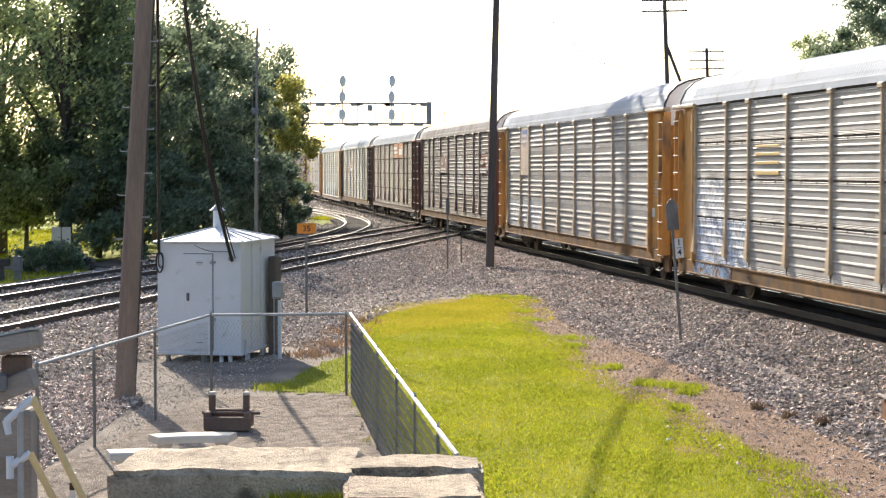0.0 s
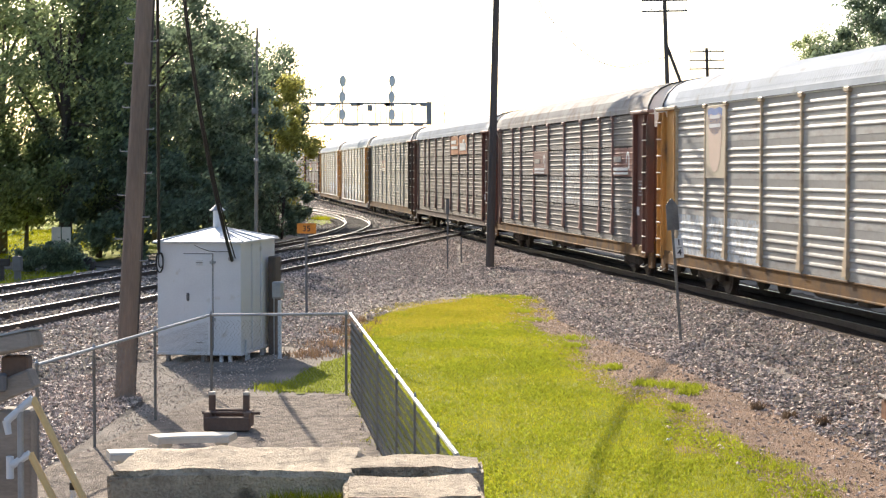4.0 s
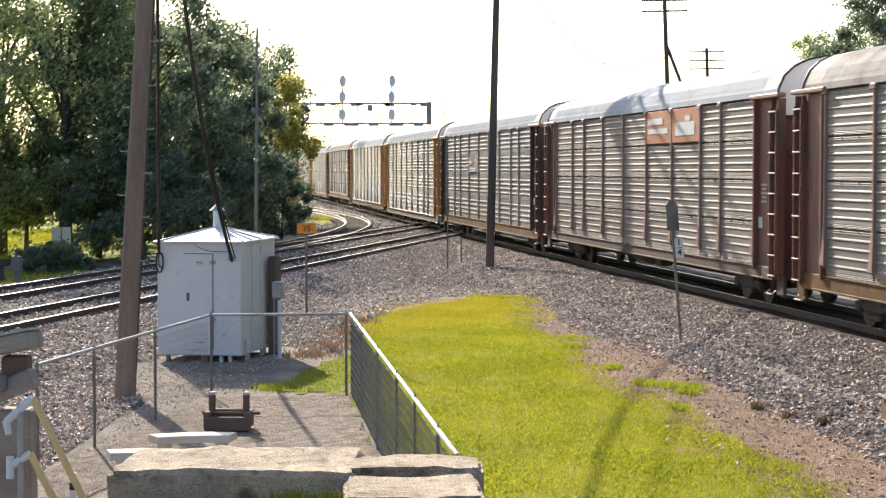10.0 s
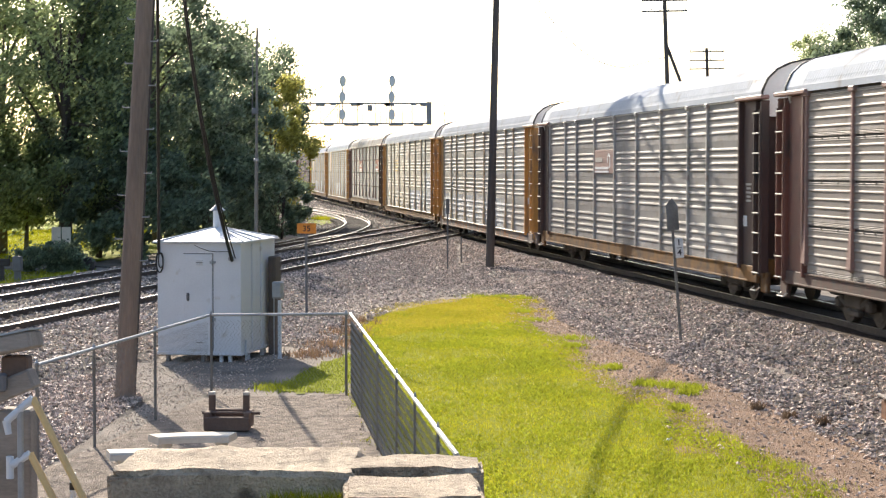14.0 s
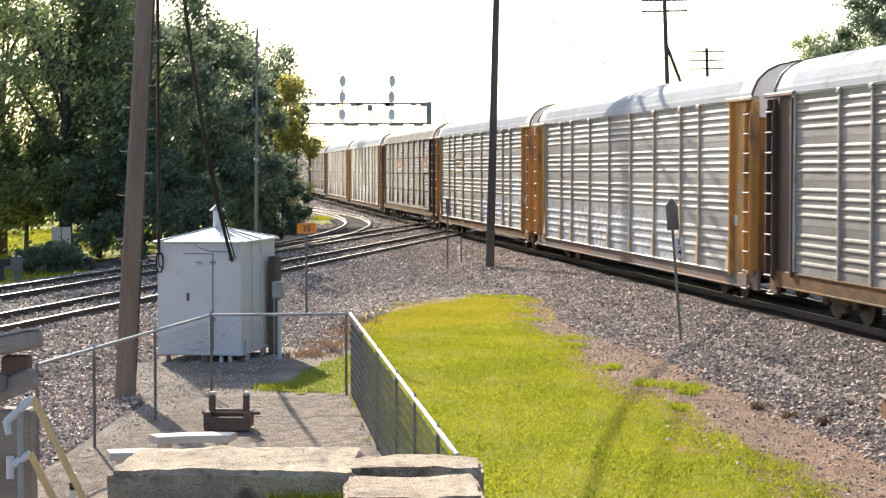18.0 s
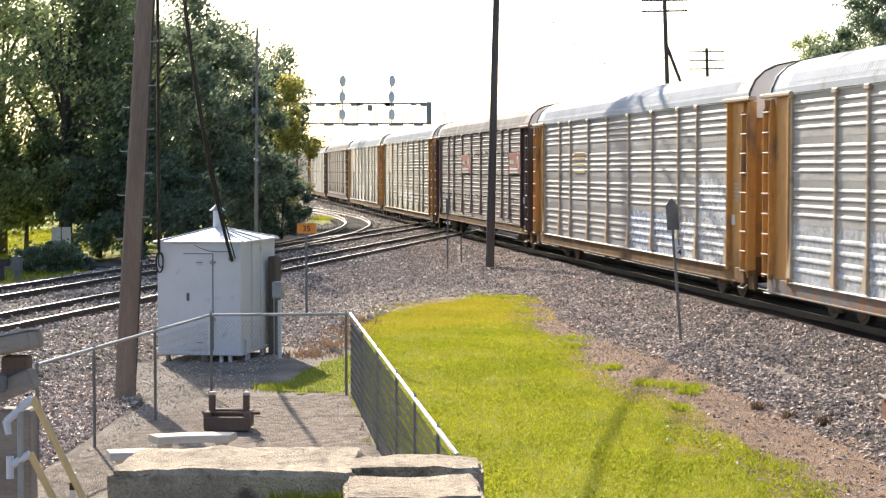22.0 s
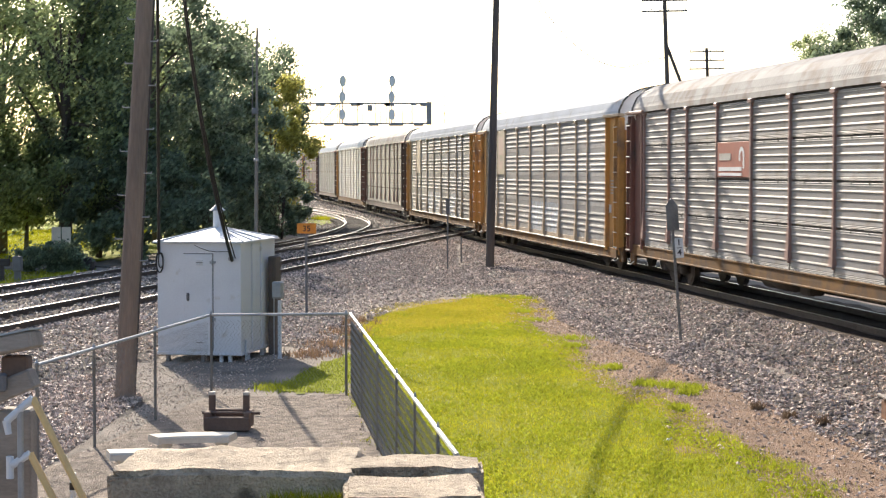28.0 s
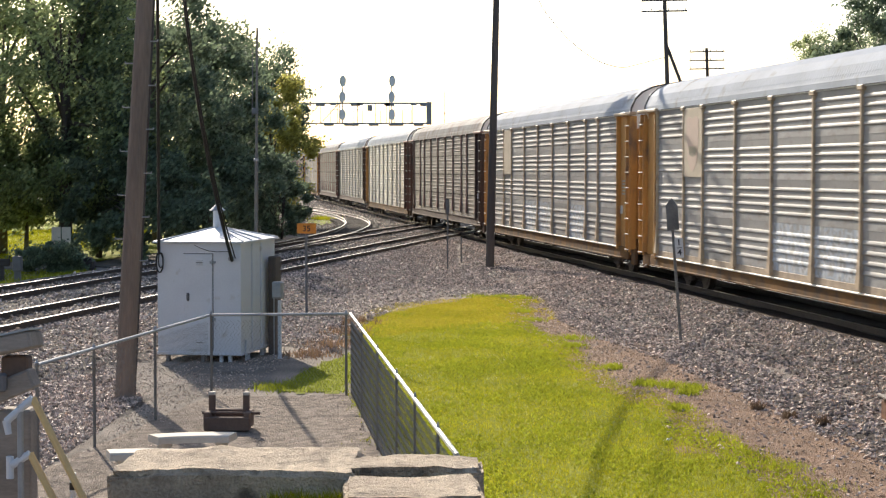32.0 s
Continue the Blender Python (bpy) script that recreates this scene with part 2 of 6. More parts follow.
# ---- mesh tools ----
class Geo:
    """Gathers vertices and faces for one mesh."""

    def __init__(self):
        self.v, self.f = [], []

    def add(self, verts, faces):
        o = len(self.v)
        self.v.extend(tuple(a) for a in verts)
        self.f.extend(tuple(i + o for i in fc) for fc in faces)
        return self

    def box(self, c, s, rot=None, bevel=0.0):
        """A box with chamfered vertical and top edges where bevel is given."""
        hx, hy, hz = s[0] / 2, s[1] / 2, s[2] / 2
        b = min(bevel, hx * 0.9, hy * 0.9, hz * 0.9)
        if b <= 0:
            vs = [(x, y, z) for z in (-hz, hz) for x, y in ((-hx, -hy), (hx, -hy), (hx, hy), (-hx, hy))]
            fs = [(3, 2, 1, 0), (4, 5, 6, 7), (0, 1, 5, 4), (1, 2, 6, 5), (2, 3, 7, 6), (3, 0, 4, 7)]
        else:
            def ring(ix, iy, z):
                return [(-hx + ix + b, -hy + iy, z), (hx - ix - b, -hy + iy, z), (hx - ix, -hy + iy + b, z), (hx - ix, hy - iy - b, z),
                        (hx - ix - b, hy - iy, z), (-hx + ix + b, hy - iy, z), (-hx + ix, hy - iy - b, z), (-hx + ix, -hy + iy + b, z)]
            vs = ring(b, b, -hz) + ring(0, 0, -hz + b) + ring(0, 0, hz - b) + ring(b, b, hz)
            fs = [tuple(range(7, -1, -1)), tuple(range(24, 32))]
            for k in range(3):
                for i in range(8):
                    j = (i + 1) % 8
                    fs.append((k * 8 + i, k * 8 + j, k * 8 + 8 + j, k * 8 + 8 + i))
        m = Matrix.Translation(c) @ (rot.to_4x4() if rot is not None else Matrix.Identity(4))
        return self.add([m @ Vector(a) for a in vs], fs)

    def rod(self, a, b, r0, r1=None, n=8, caps=True):
        a, b = Vector(a), Vector(b)
        r1 = r0 if r1 is None else r1
        d = (b - a).normalized()
        u = d.orthogonal().normalized()
        w = d.cross(u)
        vs = []
        for p, r in ((a, r0), (b, r1)):
            vs += [p + u * (r * math.cos(2 * math.pi * i / n)) + w * (r * math.sin(2 * math.pi * i / n)) for i in range(n)]
        fs = [(i, (i + 1) % n, n + (i + 1) % n, n + i) for i in range(n)]
        if caps:
            fs += [tuple(range(n - 1, -1, -1)), tuple(range(n, 2 * n))]
        return self.add(vs, fs)

    def tube(self, pts, r, n=6, r1=None):
        """One continuous round tube along a line of points."""
        pts = [Vector(q) for q in pts]
        u = (pts[1] - pts[0]).orthogonal().normalized()
        vs, fs, m = [], [], len(pts)
        for k, q in enumerate(pts):
            d = (pts[min(m - 1, k + 1)] - pts[max(0, k - 1)]).normalized()
            u = (u - d * u.dot(d)).normalized()
            w = d.cross(u)
            rr = r if r1 is None else r + (r1 - r) * k / (m - 1)
            vs += [q + u * (rr * math.cos(2 * math.pi * i / n)) + w * (rr * math.sin(2 * math.pi * i / n)) for i in range(n)]
        for k in range(m - 1):
            fs += [(k * n + i, k * n + (i + 1) % n, (k + 1) * n + (i + 1) % n, (k + 1) * n + i) for i in range(n)]
        fs += [tuple(range(n - 1, -1, -1)), tuple((m - 1) * n + i for i in range(n))]
        return self.add(vs, fs)

    def mesh(self, name, material, smooth=False):
        me = bpy.data.meshes.new(name)
        me.from_pydata(self.v, [], self.f)
        me.materials.append(material)
        if smooth:
            me.polygons.foreach_set("use_smooth", [True] * len(me.polygons))
        me.update()
        return me


def part(name, geo, material, parent, label="", at=None, smooth=False):
    me = geo.mesh(name, material, smooth) if isinstance(geo, Geo) else geo
    ob = new(name, me)
    ob.parent = parent
    if at is not None:
        ob.matrix_basis = at
    if label:
        ob["label"] = label
    return ob


def thing(name, m, label, category, group="", kind=""):
    ob = new(name)
    ob.empty_display_size = 0.2
    ob.matrix_world = m
    return tagged(ob, label, category, group, kind)


def solid(name, geo, material, label, category, group="", kind="", m=None, smooth=False):
    ob = new(name, geo.mesh(name, material, smooth))
    if m is not None:
        ob.matrix_world = m
    return tagged(ob, label, category, group, kind)


# ---- the railway's line ----
X0, Y0, TH0, K0, K1, K2 = 8.774, 45.468, -8.067, 0.01476, 0.09295, 0.038
PITCH = 28.5


def heading(s):
    s = max(s, -340.0)
    return radians(TH0 + K0 * s / 10 + K1 * s * s / 1000 + K2 * s ** 3 / 1e5)


LINE = {}
STEP = 2.0
_x, _y = X0, Y0
LINE[0] = (X0, Y0)
for i in range(0, 120):
    a = heading((i + 0.5) * STEP) if i * STEP < 40 else heading(40)
    _x, _y = _x - math.sin(a) * STEP, _y - math.cos(a) * STEP
    LINE[i + 1] = (_x, _y)
_x, _y = X0, Y0
for i in range(0, -330, -1):
    a = heading((i - 0.5) * STEP)
    _x, _y = _x + math.sin(a) * STEP, _y + math.cos(a) * STEP
    LINE[i - 1] = (_x, _y)


def on_line(s):
    q = s / STEP
    i = math.floor(q)
    i = max(-329, min(118, i))
    (xa, ya), (xb, yb) = LINE[i], LINE[i + 1]
    k = q - i
    return xa + (xb - xa) * k, ya + (yb - ya) * k


def line_x(y):
    """x of the main line's centre at that y (near part of the line)."""
    if y < 130:
        return 5.97 - 0.1412 * (y - 65.27)
    return -3.1 - 0.1325 * (y - 130.4)


CROSS = 0.181                       # dx/dy of the two crossing tracks
CROSS_A = (-9.45, 42.0)
CROSS_B = (-13.5, 42.0)


def cross_x(y, c):
    return c[0] + CROSS * (y - c[1])


def ground_z(x, y):
    """Level yard with low ballast beds under the tracks."""
    z = -0.45
    d = abs(x - line_x(y)) * 0.99
    if d < 4.2:
        z = max(z, -0.45 + 0.29 * min(1, max(0, (4.2 - d) / 2.2)))
    mid = (cross_x(y, CROSS_A) + cross_x(y, CROSS_B)) / 2
    d = abs(x - mid) * 0.985
    if d < 6.4:
        z = max(z, -0.45 + 0.29 * min(1, max(0, (6.4 - d) / 2.4)))
    return z + 0.02 * math.sin(x * 1.3 + y * 0.7) * math.sin(y * 0.9 - x * 0.4)


def spread(lo, hi, a, b, fine, n):
    """Coordinates fine between a and b, widening outwards to lo and hi."""
    mid = [a + (b - a) * i / round((b - a) / fine) for i in range(round((b - a) / fine) + 1)]
    left = [a - (a - lo) * (i / n) ** 3 for i in range(n, 0, -1)]
    right = [b + (hi - b) * (i / n) ** 3 for i in range(1, n + 1)]
    return left + mid + right


xs = spread(-2500, 2500, -22, 20, 0.5, 14)
ys = spread(-800, 4200, 4, 150, 0.6, 16)
g = Geo()
g.add([(x, y, ground_z(x, y)) for y in ys for x in xs],
      [(j * len(xs) + i, j * len(xs) + i + 1, (j + 1) * len(xs) + i + 1, (j + 1) * len(xs) + i) for j in range(len(ys) - 1) for i in range(len(xs) - 1)])
solid("ground", g, M_GROUND, "grey gravelly dirt yard beside the railway tracks", "ground", kind="structure", smooth=True)


# ---- tracks ----
def strip(fn, ya, yb, half, z, n):
    g = Geo()
    vs, fs = [], []
    for i in range(n + 1):
        y = ya + (yb - ya) * i / n
        x = fn(y)
        w = half
        vs += [(x - w - 0.7, y, z - 0.2), (x - w, y, z), (x, y, z + 0.01), (x + w, y, z), (x + w + 0.7, y, z - 0.2)]
    for i in range(n):
        for k in range(4):
            fs.append((i * 5 + k, i * 5 + k + 1, i * 5 + k + 6, i * 5 + k + 5))
    return g.add(vs, fs)


RAIL_WEB = [(-0.07, -0.17), (0.07, -0.17), (0.07, -0.155), (0.012, -0.14), (0.012, -0.045), (0.036, -0.035), (0.036, -0.004), (-0.036, -0.004), (-0.036, -0.035), (-0.012, -0.045), (-0.012, -0.14), (-0.07, -0.155)]
RAIL_TOP = [(-0.034, -0.006), (0.034, -0.006), (0.03, 0.0), (-0.03, 0.0)]


def rail_geo(points, profile):
    """A rail profile carried along a line of (x, y)."""
    g = Geo()
    m = len(profile)
    vs, fs = [], []
    for k, (x, y) in enumerate(points):
        xa, ya = points[max(0, k - 1)]
        xb, yb = points[min(len(points) - 1, k + 1)]
        d = Vector((xb - xa, yb - ya, 0)).normalized()
        nx, ny = d.y, -d.x
        vs += [(x + nx * px, y + ny * px, pz) for px, pz in profile]
    for k in range(len(points) - 1):
        for i in range(m):
            j = (i + 1) % m
            fs.append((k * m + i, k * m + j, (k + 1) * m + j, (k + 1) * m + i))
    return g.add(vs, fs)


def side_of(points, off):
    out = []
    for k, (x, y) in enumerate(points):
        xa, ya = points[max(0, k - 1)]
        xb, yb = points[min(len(points) - 1, k + 1)]
        d = Vector((xb - xa, yb - ya, 0)).normalized()
        out.append((x + d.y * off, y - d.x * off))
    return out


def track(name, points, label, tie_span):
    t = thing(name, Matrix.Identity(4), label, "railway track", "tracks", "structure")
    for off in (-0.7525, 0.7525):
        r = part("rail", rail_geo(side_of(points, off), RAIL_WEB), M_RAIL, t)
        part("rail_head", rail_geo(side_of(points, off), RAIL_TOP), M_RAILHEAD, r, "polished running surface")
    tie = Geo().box((0, 0, 0), (2.6, 0.23, 0.18), bevel=0.015).mesh("tie", M_TIE)
    plate = Geo().box((-0.7525, 0, 0.1), (0.3, 0.18, 0.02)).box((0.7525, 0, 0.1), (0.3, 0.18, 0.02)).mesh("tie_plate", M_RAIL)
    # sleepers every 0.55 m along the span
    run, nxt, k = 0.0, 0.0, 0
    for (xa, ya), (xb, yb) in zip(points, points[1:]):
        seg = math.hypot(xb - xa, yb - ya)
        while nxt <= run + seg:
            q = (nxt - run) / seg
            x, y = xa + (xb - xa) * q, ya + (yb - ya) * q
            if tie_span[0] < y < tie_span[1]:
                rz = math.degrees(math.atan2(yb - ya, xb - xa)) - 90 + random.uniform(-1.2, 1.2)
                part("sleeper", tie, None, t, at=pose(x, y, -0.27 + random.uniform(-0.01, 0.01), 0, 0, rz))
            nxt += 0.56
        run += seg
    return t


main_pts = [LINE[i] for i in range(-280, 60)]
track("main_track", main_pts, "dark railway track under the passing freight train", (26, 118))
cross_pts = [[(cross_x(y, c), y) for y in range(-40, 420, 4)] for c in (CROSS_A, CROSS_B)]
track("crossing_track", cross_pts[0], "rusty railway track with bright rail heads on ballast", (30, 104))
track("crossing_track", cross_pts[1], "rusty railway track with bright rail heads on ballast", (40, 116))
# the connecting curve that swings off the main line towards the crossing tracks
con = []
for i in range(0, 60):
    u = i / 59
    a, b, c, d = Vector((-12.5, 160.0)), Vector((-2.6, 118.0)), Vector((-4.0, 98.0)), Vector((-9.2, 66.0))
    con.append(tuple(a * (1 - u) ** 3 + b * 3 * u * (1 - u) ** 2 + c * 3 * u * u * (1 - u) + d * u ** 3))
track("connecting_track", con, "curved connecting track with bright rail heads", (86, 130))


# ---- the freight train ----
HALF = 11.79          # half the length of the panelled side
BODY = 13.65          # half the length of the car body
EAVE = 5.09
BAYS = [2.8, 1.85, 2.86, 2.86, 2.86, 2.86, 2.86, 1.85, 2.8]
POSTS = [-HALF]
for b in BAYS:
    POSTS.append(POSTS[-1] + b * 2 * HALF / sum(BAYS))
TIERS = [1.02, 2.08, 3.08, 4.03, 5.02]
SIDE = 1.47


def panel_mesh(width, h, material, seam):
    """A corrugated side panel: four rounded ridges between flat bands, finely ribbed on the seamed cars."""
    gap = 0.042 if seam else 0.0
    pr = [(0.0, 0.012 if seam else 0.0), (0.012, 0.012 if seam else 0.0)]
    step = h * 0.186
    z0 = h * 0.5 - 2.02 * step
    if seam:
        for i in range(3):
            z, q = 0.018 + (z0 - 0.03) * i / 3, (z0 - 0.03) / 3
            pr += [(0.007, z), (0.014, z + q * 0.35), (0.014, z + q * 0.6)]
    for i in range(4):
        z = z0 + i * step
        a, b, d = (0.30, 0.68, 0.85) if seam else (0.24, 0.76, 1.0)
        pr += [(0.004, z + step * a), (0.018 * d, z + step * (a + 0.07)), (0.025 * d, z + step * (a + 0.14)), (0.026 * d, z + step * 0.47), (0.018 * d, z + step * (0.47 + (b - 0.47) * 0.5)), (0.004, z + step * b)]
    z = z0 + 4 * step
    if seam:
        for i in range(2):
            za, q = z + (h - gap - z) * i / 2, (h - gap - z) / 2
            pr += [(0.007, za + q * 0.2), (0.014, za + q * 0.5), (0.014, za + q * 0.7)]
    pr += [(0.008, h - gap), (0.0, h - gap)]
    g = Geo()
    m = len(pr)
    g.add([(x, y, z) for y in (-width / 2, width / 2) for x, z in pr], [(i, m + i, m + i + 1, i + 1) for i in range(m - 1)])
    g.f += [tuple(range(m)), tuple(range(2 * m - 1, m - 1, -1))]
    return g.mesh("panel", material)


def post_geo(flare, foot):
    g = Geo()
    g.box((0.02, 0, (foot + EAVE) / 2 - 0.05), (0.09, 0.11, EAVE - foot - 0.1), bevel=0.015)
    g.box((0.03, 0, EAVE - 0.12), (0.13, 0.3 if flare else 0.22, 0.12), bevel=0.02)
    if flare:
        a, b = foot + 0.85, foot + 0.06
        g.add([(0.067, -0.058, a), (0.067, 0.058, a), (0.11, 0.13, b), (0.11, -0.13, b), (0.0, -0.06, a), (0.0, 0.06, a), (0.0, 0.13, b), (0.0, -0.13, b)],
              [(0, 1, 2, 3), (4, 7, 6, 5), (0, 3, 7, 4), (1, 5, 6, 2), (3, 2, 6, 7)])
    return g


ROOF_PR = [(SIDE + 0.06, EAVE - 0.06), (SIDE + 0.05, EAVE + 0.08), (SIDE, EAVE + 0.2), (1.38, EAVE + 0.39), (1.16, EAVE + 0.6), (0.84, EAVE + 0.75), (0.42, EAVE + 0.84), (0, EAVE + 0.865)]
ROOF_PR = ROOF_PR + [(-x, z) for x, z in ROOF_PR[-2::-1]]


def roof_geo():
    """Arched roof with fine crosswise corrugation and smooth sheets at the ends."""
    g = Geo()
    st = [(-BODY + 0.5, 0), (-12.2, 0)] + [(-12.1 + i * 0.075, 0.010 * (i % 2)) for i in range(329)] + [(12.6, 0), (BODY, 0)]
    m = len(ROOF_PR)
    vs, fs = [], []
    for y, up in st:
        for i, (x, z) in enumerate(ROOF_PR):
            k = up if 1 < i < m - 2 else 0
            vs.append((x * (1 + k / 1.5), y, z + k))
    for a in range(len(st) - 1):
        for i in range(m - 1):
            fs.append((a * m + i, a * m + i + 1, (a + 1) * m + i + 1, (a + 1) * m + i))
    return g.add(vs, fs)


def gable_geo(y, out):
    """The white end of the roof with its flat apron above the end doors."""
    g = Geo()
    pr = [(1.36, EAVE - 0.52)] + [(x * 0.985, z - 0.012) for x, z in ROOF_PR] + [(-1.36, EAVE - 0.52)]
    n = len(pr)
    g.add([(x, y, z) for x, z in pr] + [(x, y - out * 0.05, z) for x, z in pr], [tuple(range(n)), tuple(range(2 * n - 1, n - 1, -1))] + [(i, n + i, n + i + 1, i + 1) for i in range(n - 1)] + [(n - 1, 2 * n - 1, n, 0)])
    g.box((0.5, y + out * 0.03, EAVE + 0.2), (0.5, 0.03, 0.03)).box((0.5, y + out * 0.03, EAVE + 0.32), (0.5, 0.03, 0.03))
    return g


def hood_geo(y):
    """Dark weather strip round the roof's end."""
    g = Geo()
    pr = [(x * 1.02, z + 0.02) for x, z in ROOF_PR]
    n = len(pr)
    vs = [(x, y - 0.02, z) for x, z in pr] + [(x, y + 0.02, z) for x, z in pr] + [(x * 0.97, y - 0.02, z - 0.04) for x, z in pr] + [(x * 0.97, y + 0.02, z - 0.04) for x, z in pr]
    fs = []
    for i in range(n - 1):
        fs += [(i, i + 1, n + i + 1, n + i), (2 * n + i, 3 * n + i, 3 * n + i + 1, 2 * n + i + 1), (i, 2 * n + i, 2 * n + i + 1, i + 1), (n + i, n + i + 1, 3 * n + i + 1, 3 * n + i)]
    return g.add(vs, fs)


def truck_geo():
    g = Geo()
    for s in (-1, 1):
        x = s * 1.02
        g.box((x, 0, 0.52), (0.16, 1.0, 0.3), bevel=0.04)
        g.box((x, 0, 0.27), (0.14, 0.7, 0.14), bevel=0.03)
        for e in (-1, 1):
            g.box((x, e * 0.62, 0.5), (0.14, 0.5, 0.16), Euler((e * 0.35, 0, 0)).to_matrix(), bevel=0.03)
            g.box((x, e * 0.9, 0.45), (0.18, 0.28, 0.24), bevel=0.04)
        for e in (-0.16, 0, 0.16):
            g.rod((x, e, 0.34), (x, e, 0.5), 0.07, 0.07, 8)
    g.box((0, 0, 0.5), (2.0, 0.36, 0.22), bevel=0.03)
    return g


def wheelset_geo():
    g = Geo()
    for s in (-1, 1):
        g.rod((s * 0.69, 0, 0), (s * 0.82, 0, 0), 0.46, 0.455, 24)
        g.rod((s * 0.66, 0, 0), (s * 0.69, 0, 0), 0.485, 0.485, 24)
        g.rod((s * 0.82, 0, 0), (s * 0.835, 0, 0), 0.36, 0.34, 20)
        g.rod((s * 0.82, 0, 0), (s * 0.9, 0, 0), 0.12, 0.11, 12)
        for k in range(3):
            a = k * 2.094
            g.rod((s * 0.84, 0.22 * math.cos(a), 0.22 * math.sin(a)), (s * 0.845, 0.22 * math.cos(a), 0.22 * math.sin(a)), 0.06, 0.06, 8)
    g.rod((-1.0, 0, 0), (1.0, 0, 0), 0.085, 0.085, 10)
    return g


def shield_geo(x, y, z, w, h):
    """A flat shield with a notched top and rounded, pointed foot."""
    out = [(-0.5, 0.44), (-0.32, 0.5), (0, 0.45), (0.32, 0.5), (0.5, 0.44), (0.47, 0.05), (0.38, -0.28), (0.2, -0.44), (0, -0.5), (-0.2, -0.44), (-0.38, -0.28), (-0.47, 0.05)]
    n = len(out)
    return Geo().add([(x + dx, y + a * w, z + b * h) for dx in (0.0, 0.004) for a, b in out],
                     [tuple(range(n - 1, -1, -1)), tuple(range(n, 2 * n))] + [(i, (i + 1) % n, n + (i + 1) % n, n + i) for i in range(n)])


def arch_geo(x, y, z, w, h):
    """A flat round-headed stroke with one long leg."""
    out, inn = [], []
    for rr_, lst in ((0.5, out), (0.24, inn)):
        lst.append((-rr_ * w, -0.15 * h))
        lst += [(-rr_ * w * math.cos(q * 0.5236), 0.12 * h + rr_ * 0.76 * h * math.sin(q * 0.5236)) for q in range(7)]
        lst.append((rr_ * w, -0.5 * h))
    n = len(out)
    return Geo().add([(x + 0.006, y + a, z + b) for a, b in out + inn], [(i, i + 1, n + i + 1, n + i) for i in range(n - 1)])


SHARED = {}


def shared(key, make):
    if key not in SHARED:
        SHARED[key] = make()
    return SHARED[key]


